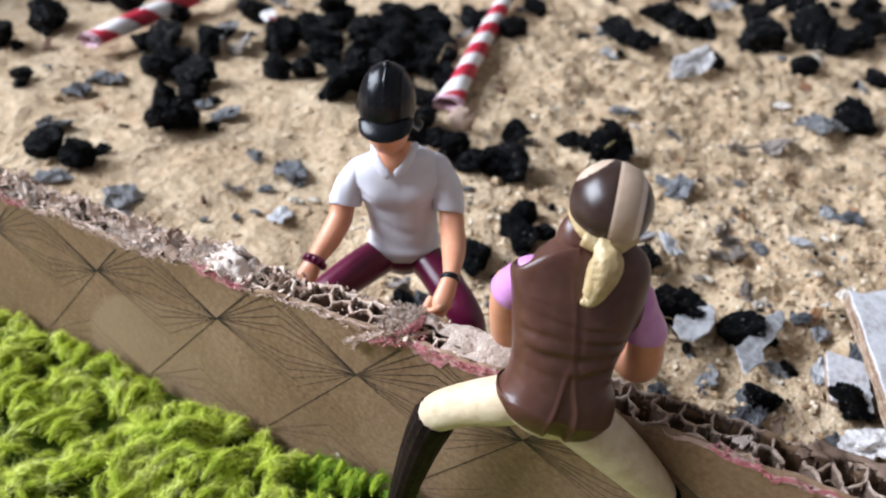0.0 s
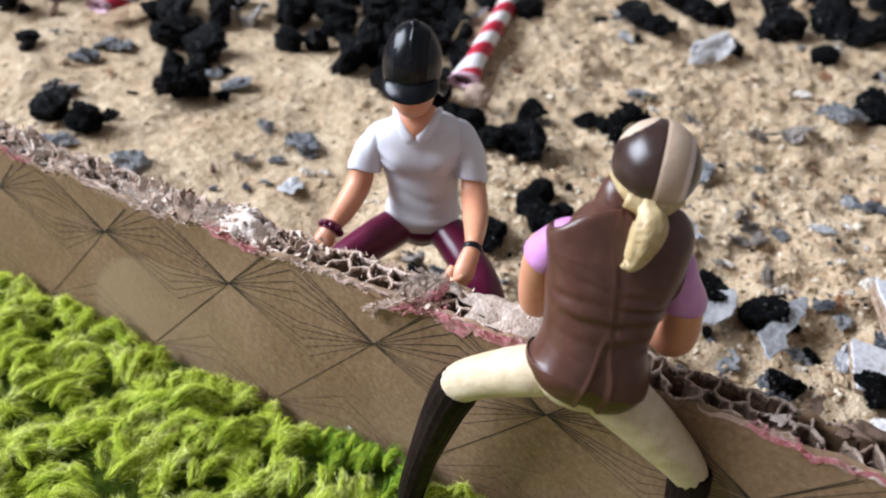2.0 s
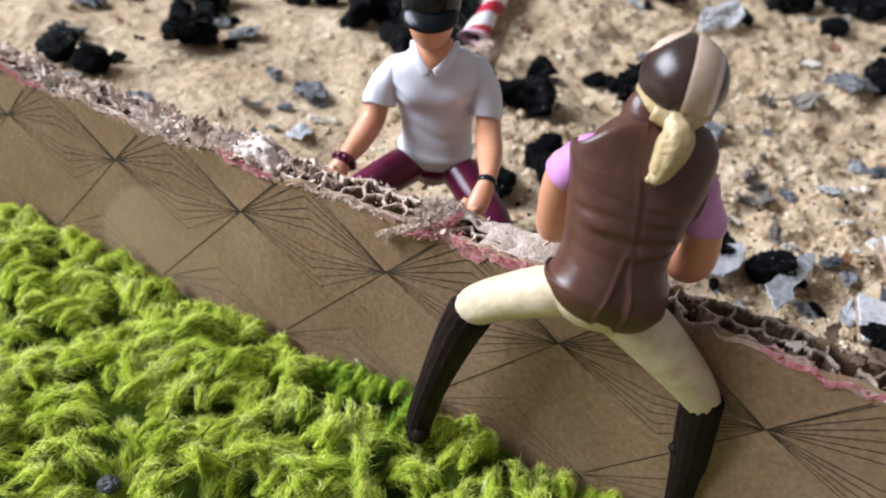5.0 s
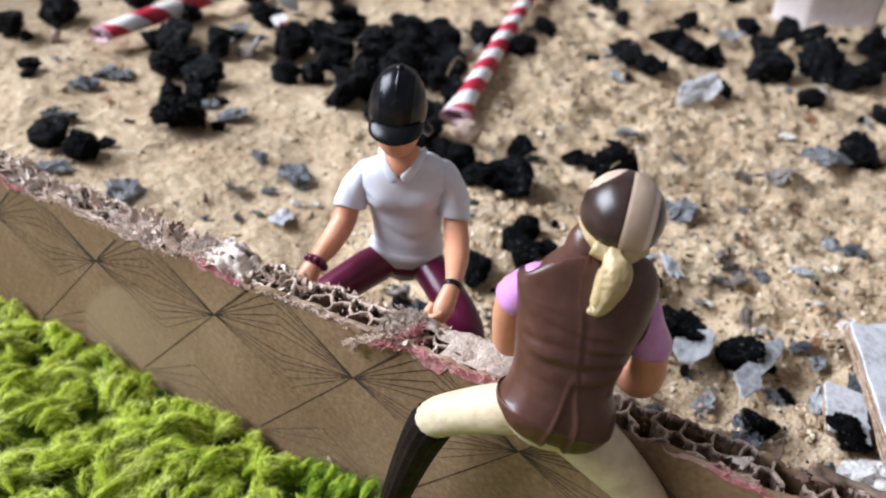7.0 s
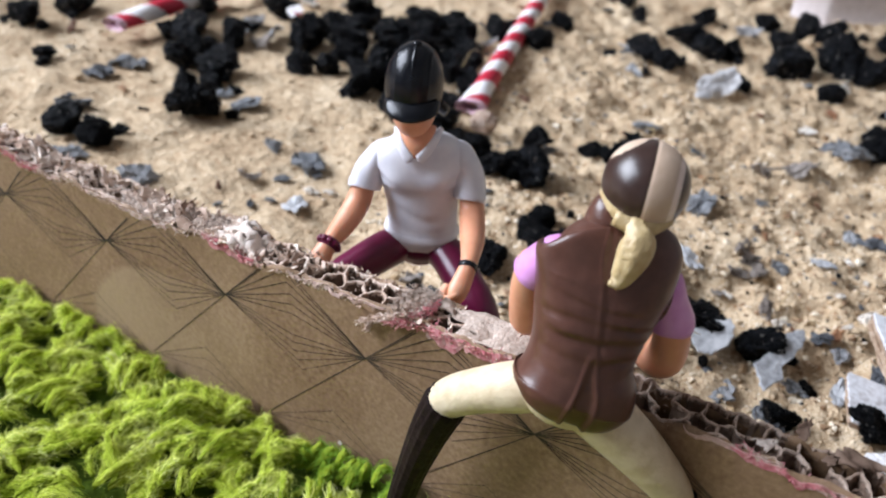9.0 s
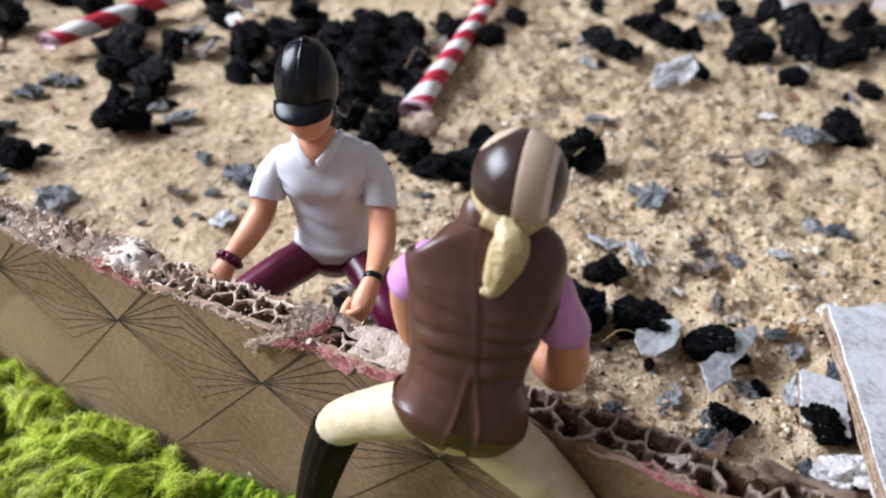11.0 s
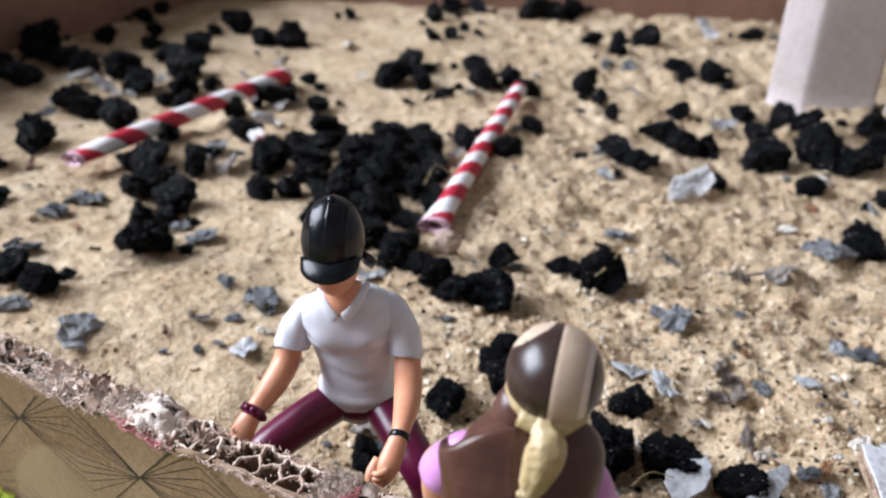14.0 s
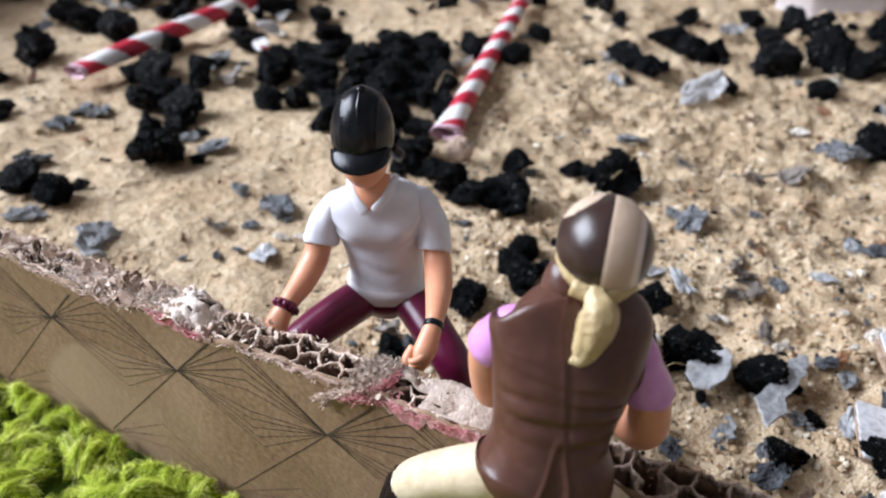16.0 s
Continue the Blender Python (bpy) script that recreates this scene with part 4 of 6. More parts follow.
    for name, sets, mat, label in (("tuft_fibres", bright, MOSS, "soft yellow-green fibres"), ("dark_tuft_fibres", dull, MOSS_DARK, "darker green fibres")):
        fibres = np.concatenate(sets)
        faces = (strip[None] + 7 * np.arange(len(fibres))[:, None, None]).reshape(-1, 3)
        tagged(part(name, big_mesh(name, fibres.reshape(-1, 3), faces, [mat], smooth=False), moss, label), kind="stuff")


# core colour darker than the fibres, as painted shade deep in each tuft
MOSS_CORE_SHADE = mottled("moss_core_shade", [(0.09, 0.14, 0.008), (0.24, 0.31, 0.022), (0.43, 0.49, 0.065)], 900, 90, 0.9, 0.0006, 1500, spec=0.1)
build_moss()


# ---- charcoal ----
def coal_mesh(seed, sub=5):
    """A crumbly angular lump, about one unit across."""
    rnd = random.Random(seed)
    bm = bmesh.new()
    bmesh.ops.create_icosphere(bm, subdivisions=sub, radius=1.0)
    planes = []
    for k in range(rnd.randint(7, 11)):
        n = Vector((rnd.gauss(0, 1), rnd.gauss(0, 1), rnd.gauss(0, 1))).normalized()
        planes.append((n, rnd.uniform(0.36, 0.54)))
    off = Vector((rnd.random() * 50, rnd.random() * 50, rnd.random() * 50))
    sx, sy, sz = rnd.uniform(0.85, 1.25), rnd.uniform(0.75, 1.1), rnd.uniform(0.7, 0.95)
    for v in bm.verts:
        d = v.co.normalized()
        r = min([0.72] + [h / max(0.05, d.dot(n)) for n, h in planes])
        r *= 1 + 0.22 * noise.noise(d * 2.2 + off) - 0.16 * abs(noise.noise(d * 4.5 + off)) + 0.10 * noise.noise(d * 9 + off) - 0.16 * abs(noise.noise(d * 13 + off)) + 0.12 * noise.noise(d * 24 + off) + 0.12 * noise.noise(d * 50 + off) + 0.28 * max(0.0, noise.noise(d * 7 + off * 2) - 0.32) + 0.06
        v.co = Vector((d.x * r * sx, d.y * r * sy, d.z * r * sz))
    spread = sum(max(v.co[q] for v in bm.verts) - min(v.co[q] for v in bm.verts) for q in range(3)) / 3
    for v in bm.verts:
        v.co *= 0.96 / spread
    me = bpy.data.meshes.new("charcoal_lump")
    bm.to_mesh(me)
    bm.free()
    me.materials.append(COAL)
    return me


COALS_FINE, COALS, COAL_BITS = [coal_mesh(s, 5) for s in range(8)], [coal_mesh(s, 4) for s in range(8, 26)], [coal_mesh(s, 3) for s in range(30, 38)]
crng = random.Random(11)


def lay_coal(x, y, size, lift=0.0, group="charcoal lumps on the sand", label="matt black crumbly charcoal lump on the sand"):
    ob = new("charcoal_lump", crng.choice(COAL_BITS if size < 6 else (COALS_FINE if y < 240 else COALS)))
    s = size * MM * (1.04 if y < 200 else (1.2 if y < 330 else 1.08))
    z = float(sand_height(x * MM, y * MM)) + s * 0.30 + lift * MM
    ob.matrix_world = pose(x * MM, y * MM, z, crng.uniform(-25, 25), crng.uniform(-25, 25), crng.uniform(0, 360)) @ Matrix.Diagonal((s, s, s, 1))
    return tagged(ob, label, "charcoal", group)


FAR_LEFT = [(-213, 397, 9), (-194, 377, 17), (-210, 430, 19), (-190, 408, 15), (-214, 486, 12), (-186, 449, 12), (-187, 503, 9), (-186, 525, 11), (-170, 476, 9), (-161, 446, 9), (-173, 396, 13), (-155, 392, 17), (-140, 377, 15), (-129, 401, 18), (-145, 426, 12), (-137, 449, 14), (-138, 477, 8), (-126, 487, 18), (-107, 462, 13), (-91, 462, 17), (-68, 393, 7), (-57, 361, 9), (-72, 531, 9)]
LEFT_BANK = [(-120, 375, 13), (-124, 362, 9), (-111, 383, 8), (-159, 351, 13), (-147, 343, 15), (-140, 349, 10), (-130, 328, 13), (-114, 361, 10), (-150, 304, 14), (-154, 307, 9), (-91, 348, 11), (-76, 363, 14), (-78, 385, 12), (-77, 322, 12), (-106, 316, 9), (-104, 294, 13), (-111, 293, 9), (-88, 292, 9), (-90, 303, 8), (-100, 271, 12), (-85, 264, 12), (-96, 279, 10), (-93, 255, 8), (-85, 255, 7), (-81, 233, 14), (-113, 212, 10), (-101, 208, 9), (-141, 259, 6)]
BACK_MID = [(-32, 405, 16), (-24, 424, 15), (-17, 401, 12), (-15, 426, 7), (-7, 388, 7), (7, 427, 11), (11, 405, 13), (24, 412, 12), (31, 399, 11), (-18, 481, 9), (-8, 488, 9), (-1, 495, 7), (-20, 526, 14), (4, 558, 11), (-12, 553, 14), (38, 547, 18), (48, 549, 17), (62, 556, 14), (69, 490, 12), (86, 500, 10), (80, 469, 12), (98, 493, 15)]
BACK_RIGHT = [(107, 446, 10), (110, 430, 9), (119, 426, 12), (126, 441, 7), (127, 420, 8), (97, 379, 9), (123, 376, 10), (61, 419, 10), (56, 400, 11), (63, 386, 9), (68, 380, 7), (85, 349, 13), (93, 340, 13), (103, 343, 11), (64, 325, 11), (72, 316, 9), (97, 303, 8), (163, 518, 12)]
RIGHT = [(137, 370, 12), (123, 347, 13), (120, 326, 15), (140, 330, 20), (144, 358, 13), (148, 321, 11), (158, 328, 11), (177, 371, 13), (166, 338, 11), (128, 301, 9), (152, 292, 8), (134, 259, 12)]
NEAR = [(24, 193, 8), (20, 187, 7), (28, 180, 5.8), (17, 217, 10), (51, 172, 10), (44, 154, 13), (57, 154, 13), (70, 148, 11), (69, 128, 9), (86, 125, 9), (9, 168, 10), (22, 177, 9), (-6, 152, 6), (79, 141, 3.5)]
HEAP = [(-62, 298, 12), (-54, 310, 13), (-45, 324, 12), (-35, 311, 11), (-44, 292, 12), (-59, 276, 9), (-51, 279, 10), (-33, 288, 12), (-29, 302, 10), (-23, 329, 12), (-14, 329, 9), (-26, 313, 11), (-16, 304, 11), (-25, 284, 12), (-7, 310, 12), (-3, 297, 10), (-15, 284, 12), (-7, 285, 12), (-2, 272, 9), (-22, 263, 11), (-15, 265, 11), (-8, 257, 8), (-30, 273, 11), (-39, 273, 9)]
HEAP_TAIL = [(6, 330, 11), (13, 338, 7), (23, 322, 10), (34, 355, 10), (-8, 241, 10), (-2, 231, 8), (4, 222, 9), (8, 215, 8), (14, 214, 6), (19, 215, 12), (21, 238, 8), (38, 236, 6), (50, 228, 12), (43, 230, 6), (-18, 248, 8), (-9, 235, 10), (-18, 245, 11), (-36, 262, 11), (-25, 253, 8)]
EDGES = [(-199, 408, 13), (-184, 498, 11), (-205, 385, 11), (-212, 420, 12), (178, 352, 12), (152, 240, 10), (-160, 285, 11), (96, 124, 8)]
for spots in (FAR_LEFT, LEFT_BANK, BACK_MID, BACK_RIGHT, RIGHT, NEAR, EDGES):
    for x, y, size in spots:
        lay_coal(x, y, size)
        for bit in range(crng.choice((0, 1, 1, 2))):
            lay_coal(x + crng.uniform(-1, 1) * size, y + crng.uniform(-1, 1) * size, crng.uniform(2.0, 5.0), label="small matt black charcoal fragment on the sand")
for x, y, size in HEAP + HEAP_TAIL:
    lay_coal(x, y, size, group="heap of charcoal", label="matt black crumbly charcoal lump in a heap")
for x, y, size in HEAP[::2]:
    lay_coal(x + crng.uniform(-5, 5), y + crng.uniform(-4, 4), size * 0.8, size * 0.42, "heap of charcoal", "matt black crumbly charcoal lump on top of a heap")


# ---- chips and shells ----
def chip_mesh(seed, thick, sides):
    """A thin flaked plate with a ragged outline, bent a little, about one unit across."""
    rnd = random.Random(seed)
    k = rnd.randint(*sides)
    ring = []
    stretch, skew = rnd.uniform(0.45, 0.85), rnd.uniform(-0.3, 0.3)
    for i in range(k):
        a = 2 * math.pi * (i + rnd.uniform(-0.35, 0.35)) / k
        r = rnd.uniform(0.34, 0.56)
        x, y = r * math.cos(a), r * math.sin(a) * stretch
        ring.append((x + skew * y, y))
    bend, twist = rnd.uniform(-0.5, 0.5), rnd.uniform(-0.4, 0.4)
    v, f = [], []
    for level, shrink in ((0, 0.86), (0.3, 1.0), (0.75, 0.97), (1, 0.82)):
        for x, y in ring:
            jag = 1 + 0.06 * rnd.uniform(-1, 1)
            x2, y2 = x * shrink * jag, y * shrink * jag
            v.append((x2, y2, thick * (level - 0.5) + bend * x2 * x2 + twist * x2 * y2))
    for lvl in range(3):
        for i in range(k):
            a, b = lvl * k + i, lvl * k + (i + 1) % k
            f.append((a, b, b + k, a + k))
    for lvl, order in ((0, -1), (3, 1)):
        v.append((0, 0, thick * (lvl / 3 - 0.5) + rnd.uniform(-0.02, 0.02)))
        mid = len(v) - 1
        for i in range(k):
            a, b = lvl * k + i, lvl * k + (i + 1) % k
            f.append((a, b, mid) if order > 0 else (b, a, mid))
    return v, f


def flake_mesh(name, seed, mat):
    """A layered, broken flake: flat and stepped on top, ragged round the rim, about one unit across."""
    rnd = random.Random(seed)
    bm = bmesh.new()
    bmesh.ops.create_icosphere(bm, subdivisions=3, radius=1.0)
    off = Vector((rnd.random() * 50, rnd.random() * 50, rnd.random() * 50))
    stretch = rnd.uniform(0.5, 0.8)
    cuts = [(rnd.uniform(0, 6.28), rnd.uniform(0.34, 0.5)) for k in range(6)]
    for v in bm.verts:
        d = v.co.normalized()
        flat = Vector((d.x, d.y)).normalized() if abs(d.x) + abs(d.y) > 1e-6 else Vector((1, 0))
        r = min([0.56] + [h / max(0.1, flat.x * math.cos(a) + flat.y * math.sin(a)) for a, h in cuts])
        r *= 1 + 0.28 * noise.noise(Vector((flat.x, flat.y, 0)) * 3 + off) + 0.22 * noise.noise(Vector((flat.x, flat.y, 0)) * 8 + off)
        x, y = d.x * r, d.y * r * stretch
        step = math.floor(3 * (0.5 + 0.7 * noise.noise(Vector((x, y, 0)) * 3.5 + off))) / 3
        z = d.z * 0.10 + 0.17 * step * max(0.0, d.z) + 0.08 * noise.noise(Vector((x, y, d.z)) * 9 + off) + 0.12 * x * noise.noise(off)
        v.co = Vector((x, y, z))
    me = bpy.data.meshes.new(name)
    bm.to_mesh(me)
    bm.free()
    me.materials.append(mat)
    return me


def stone_flake(name, seed, mat, layers=2, curl=0.0, rag=0.22, thick=0.06):
    """A split flake: stacked thin leaves with broken outlines, each smaller than the one below, warped together; about one unit across."""
    rnd = random.Random(seed)
    off = Vector((rnd.random() * 50, rnd.random() * 50, rnd.random() * 50))
    stretch, n = rnd.uniform(0.45, 0.85), 30
    v, f = [], []
    tilt = rnd.uniform(-0.12, 0.12)
    for layer in range(layers):
        cuts = [(rnd.uniform(0, 6.28), rnd.uniform(0.30, 0.50)) for k in range(5)]
        scale, shift = 1.0 - 0.24 * layer, Vector((rnd.uniform(-1, 1), rnd.uniform(-1, 1))) * 0.10 * layer
        base = len(v)
        for level, inner in ((0.0, 0.0), (0.0, 0.97), (0.5, 1.0), (1.0, 0.95), (1.0, 0.55), (1.0, 0.0)):
            for i in range(n):
                a = 2 * math.pi * i / n
                c, d = math.cos(a), math.sin(a)
                r = min([0.56] + [h / max(0.08, c * math.cos(b) + d * math.sin(b)) for b, h in cuts])
                way = Vector((c, d, layer * 3.0))
                r *= 1 + rag * noise.noise(way * 3 + off) + rag * 0.6 * noise.noise(way * 9 + off)
                x, y = c * r * scale * inner + shift.x, d * r * scale * stretch * inner + shift.y
                z = curl * x * x + tilt * y + 0.14 * noise.noise(Vector((x, y, 0)) * 3.5 + off) + 0.05 * noise.noise(Vector((x, y, 1)) * 11 + off)
                v.append((x, y, z + thick * (layer * 1.05 + level)))
        for ring in range(5):
            for i in range(n):
                a, b = base + ring * n + i, base + ring * n + (i + 1) % n
                f.append((a, b, b + n, a + n))
    me = mesh_of(name, v, f, [mat], smooth=False)
    me.validate()
    return me


def chips(name, label, category, group, spots, seed, kinds, tilt=14, sink=0.02):
    """Lays one of the kinds at each spot (x, y and size in millimetres), turned and tilted at random."""
    rnd = random.Random(seed)
    for x, y, size in spots:
        ob = new(name, rnd.choice(kinds))
        s = size * MM * 1.05
        z = float(sand_height(x * MM, y * MM)) + s * sink + 0.0006
        ob.matrix_world = pose(x * MM, y * MM, z, rnd.uniform(-tilt, tilt), rnd.uniform(-tilt, tilt), rnd.uniform(0, 360)) @ Matrix.Diagonal((s, s, s, 1))
        tagged(ob, label, category, group)


slates = [stone_flake("slate_chip", 300 + q, SLATE, 2 + q % 3, rag=0.36) for q in range(10)]
barks = [stone_flake("bark_flake", 330 + q, BARK, 1 + q % 2, 0.8, 0.25, 0.09) for q in range(7)]
ashes = [stone_flake("ash_flake", 350 + q, ASH, 2, 0.5, 0.40, 0.07) for q in range(7)]
paints = [stone_flake("pale_flake", 370 + q, PAINT, 1, 0.3, 0.12, 0.05) for q in range(6)]
chips("slate_chip", "thin split grey slate flake lying on the sand", "stone chip", "slate chips on the sand",
      [(-71, 244, 10), (-79, 251, 7), (-116, 267, 13), (-123, 256, 11), (-118, 229, 12), (-106, 199, 9), (-83, 189, 14), (-43, 211, 14), (26, 239, 5), (67, 209, 10), (63, 213, 5), (85, 215, 4), (119, 252, 12), (116, 257, 8), (125, 253, 8), (112, 200, 10), (84, 185, 5), (84, 153, 5), (-2, 153, 6), (59, 259, 10), (72, 245, 5), (60, 332, 10)], 3, slates, 20)
chips("slate_chip", "small split grey slate flake lying on the sand", "stone chip", "slate chips on the sand",
      [(-48, 202, 4), (-48, 189, 3.5), (-53, 187, 4), (-61, 186, 3), (-86, 308, 9), (-96, 467, 12), (73, 451, 10), (84, 447, 10), (68, 131, 7), (75, 138, 6), (60, 136, 7), (66, 124, 8), (88, 150, 6), (-155, 352, 9), (-168, 345, 8), (110, 209, 5), (92, 140, 6), (83, 118, 7), (48, 128, 5)], 4, slates, 25)
chips("bark_flake", "curled grey-brown bark flake on the sand", "bark flake", "bark flakes on the sand",
      [(75, 190, 8), (72, 182, 7), (77, 187, 6), (78, 182, 5), (80, 199, 4), (75, 164, 6), (-57, 199, 5.5), (66, 171, 4), (90, 236, 7), (100, 236, 7), (-77, 294, 9), (-7, 158, 7), (40, 200, 4), (105, 240, 5)], 5, barks, 30)
chips("pale_flake", "flat pale grey paint flake on the sand", "paint flake", "pale flakes on the sand",
      [(60, 181, 11), (53, 187, 10), (-41, 186, 8), (-15, 228, 9), (59, 308, 8), (109, 206, 6), (93, 184, 9), (83, 136, 7)], 6, paints, 16)


def outlined_flake(outline, thick, bend, place, turn, tip, label):
    """A broken paint flake of the given outline: thin, slightly dished, with a softened rim."""
    rough = []
    for k, (a, b) in enumerate(zip(outline, outline[1:] + outline[:1])):
        for i in range(5):
            t = i / 5
            x, y = a[0] + (b[0] - a[0]) * t, a[1] + (b[1] - a[1]) * t
            rough.append((x + 0.45 * float(vnoise(x * 0.9, y * 0.9, 7)) + 0.2 * float(vnoise(x * 2.7, y * 2.7, 8)), y + 0.45 * float(vnoise(x * 0.9, y * 0.9, 9)) + 0.2 * float(vnoise(x * 2.7, y * 2.7, 10))))
    outline = rough
    v, f, n = [], [], len(outline)
    cx, cy = sum(p[0] for p in outline) / n, sum(p[1] for p in outline) / n
    for level, inner in ((0, 0), (0, 0.96), (0.5, 1.0), (1, 0.96), (1, 0.5), (1, 0)):
        for x, y in outline:
            x, y = cx + (x - cx) * inner, cy + (y - cy) * inner
            v.append((x * MM, y * MM, (thick * level + bend * ((x / 8) ** 2 + 0.5 * math.sin(y * 0.6))) * MM))
    for ring in range(5):
        for i in range(n):
            a, b = ring * n + i, ring * n + (i + 1) % n
            f.append((a, b, b + n, a + n))
    ob = new("pale_flake", mesh_of("pale_flake", v, f, [SCUFFED], smooth=False))
    ob.matrix_world = pose(*[c * MM for c in place], tip[0], tip[1], turn)
    return tagged(ob, label, "paint flake", "pale flakes on the sand")


outlined_flake([(-5, -0.5), (-3.5, 2.5), (0.5, 5), (4.5, 6), (5.3, 3), (3, -2.3), (-1, -5), (-4, -4.4)], 0.6, 0.12, (59, 147.5, 3.0), 0, (8, -4), "flat pale grey paint flake under a charcoal lump")
outlined_flake([(-6.5, -3), (-2.5, 1.2), (1.5, 6), (3, 9), (7.4, 11), (7, 7), (3.8, 2.6), (-0.6, -2.4), (-1.2, -6.5), (-5.6, -10.2), (-6, -7.8)], 0.6, 0.15, (72, 142, 3.4), 0, (6, 5), "long bent pale grey paint flake on the sand")
shard = tagged(new("pale_flake", stone_flake("pale_flake", 391, ASH, 2, 0.3, 0.25, 0.06)), "grey-white ash flake tilted against a charcoal lump", "paint flake", "pale flakes on the sand")
shard.matrix_world = pose(0.0860, 0.2915, 0.0036, 38, -12, 22) @ Matrix.Diagonal((0.021, 0.0150, 0.012, 1))
chips("ash_flake", "pale grey ash flake among the charcoal", "ash flake", "ash flakes among the charcoal",
      [(-85, 361, 7), (-169, 378, 13), (-152, 368, 12), (-165, 349, 9), (-134, 385, 7), (-112, 346, 7), (-74, 299, 8), (-83, 305, 8), (-15, 314, 5), (-23, 272, 5), (-24, 320, 5), (70, 332, 7), (59, 334, 7), (112, 360, 10), (135, 509, 13), (-141, 368, 6), (-87, 421, 9), (-100, 399, 7), (-46, 408, 6), (81, 400, 5), (4, 313, 7), (25, 327, 7), (-71, 356, 7), (-86, 298, 5), (124, 325, 6)], 8, ashes, 35, 0.25)
ALL_COALS = FAR_LEFT + LEFT_BANK + BACK_MID + BACK_RIGHT + RIGHT + HEAP + HEAP_TAIL
srng = random.Random(21)
chips("charcoal_splinter", "thin black charcoal splinter lying among the lumps", "charcoal", "charcoal splinters on the sand",
      [(x + srng.gauss(0, 0.75) * k, y + srng.gauss(0, 0.75) * k, srng.uniform(3, 7)) for x, y, k in srng.sample(ALL_COALS, 70)], 9, [stone_flake("charcoal_splinter", 410 + q, COAL, 2, 0.2, 0.35, 0.12) for q in range(7)], 40)
chips("ash_flake", "small grey ash flake among the charcoal", "ash flake", "ash flakes among the charcoal",
      [(x + srng.gauss(0, 0.9) * k, y + srng.gauss(0, 0.9) * k, srng.uniform(3, 6)) for x, y, k in srng.sample(ALL_COALS, 60)], 12, [stone_flake("ash_flake", 430 + q, SLATE, 2, 0.4, 0.40, 0.08) for q in range(7)], 35)
chips("shell_bit", "small cream shell fragment on the sand", "shell", "shell bits on the sand",
      [(77, 160, 3.6), (100, 166, 6), (103, 179, 2.2), (68, 171, 3.5), (92, 159, 2.7), (113, 270, 5.9), (137, 310, 5.8), (60, 249, 3.9), (-45, 524, 4.2), (-26, 520, 3.1), (51, 159, 2.8), (101, 187, 2.4), (94, 171, 3.1), (47, 199, 1.8), (56, 200, 2.1), (-39, 197, 5), (-34, 198, 3.7), (-61, 460, 9), (-69, 336, 7)], 7, [flake_mesh("shell_bit", 450 + q, PALE) for q in range(7)], 20, 0.1)
chips("pebble", "small rusty brown pebble on the sand", "pebble", "pebbles on the sand",
      [(-63, 193, 2.7), (127, 289, 5), (51, 255, 3.6), (88, 155, 3.9), (82, 197, 2.7), (79, 156, 2.6), (18, 269, 4), (115, 205, 3.2), (-111, 247, 3.8), (98, 275, 3.5), (-144, 285, 6), (-68, 180, 2.3), (70, 226, 2.5), (38, 206, 2.4), (104, 222, 3)], 13, [flake_mesh("pebble", 470 + q, RUST) for q in range(6)], 40, 0.15)


# ---- striped paper straws ----
def straw_mesh(length, radius, wall, pitch, seed):
    """A hollow paper tube; the rows twist along it, so that half of each row is red and half white."""
    rnd = random.Random(seed)
    n, k = 32, int(length / 0.0022)
    v, f, m = [], [], []
    for r in (radius, radius - wall):
        for i in range(k + 1):
            x = length * i / k
            wob = 1 + 0.02 * math.sin(i * 0.7)
            flat = 0.42 * max(0, 1 - i / 7)
            for j in range(n):
                a = 2 * math.pi * (j / n + x / pitch)
                rag = (rnd.uniform(-1, 1) * 0.0007 if i in (0, k) else 0)
                flare = 1 + (0.04 * max(0, 1 - i / 2) if r == radius else -0.25 * max(0, 1 - i / 2))
                v.append((x + rag, r * math.cos(a) * (1 + flat) * wob * flare, r * math.sin(a) * (1 - flat) * wob * flare))
    for side in (0, 1):
        for i in range(k):
            for j in range(n):
                a = side * (k + 1) * n + i * n + j
                b = side * (k + 1) * n + i * n + (j + 1) % n
                f.append((a, b, b + n, a + n))
                m.append(2 if side or i == 0 else (0 if j < n * 0.48 else 1))
    for i in (0, k):
        for j in range(n):
            a, b = i * n + j, i * n + (j + 1) % n
            c, d = a + (k + 1) * n, b + (k + 1) * n
            f.append((a, b, d, c))
            m.append(2)
    return mesh_of("paper_straw", v, f, [RED, WHITE, ROSE], m)


def lay_straw(a, b, seed, label):
    a, b = Vector(a) * MM, Vector(b) * MM
    ob = new("paper_straw", straw_mesh((b - a).length, 0.0035, 0.0005, 0.0205, seed))
    ob.matrix_world = Matrix.Translation(a) @ (b - a).to_track_quat("X", "Z").to_matrix().to_4x4()
    return tagged(ob, label, "paper straw", "striped straws")


lay_straw((-127.2, 281.5, 6.0), (-75.2, 379.5, 9.0), 1, "red and white striped paper straw lying over charcoal")
lay_straw((0.5, 251, 3.6), (27.8, 390.5, 3.8), 2, "red and white striped paper straw with a frayed end")


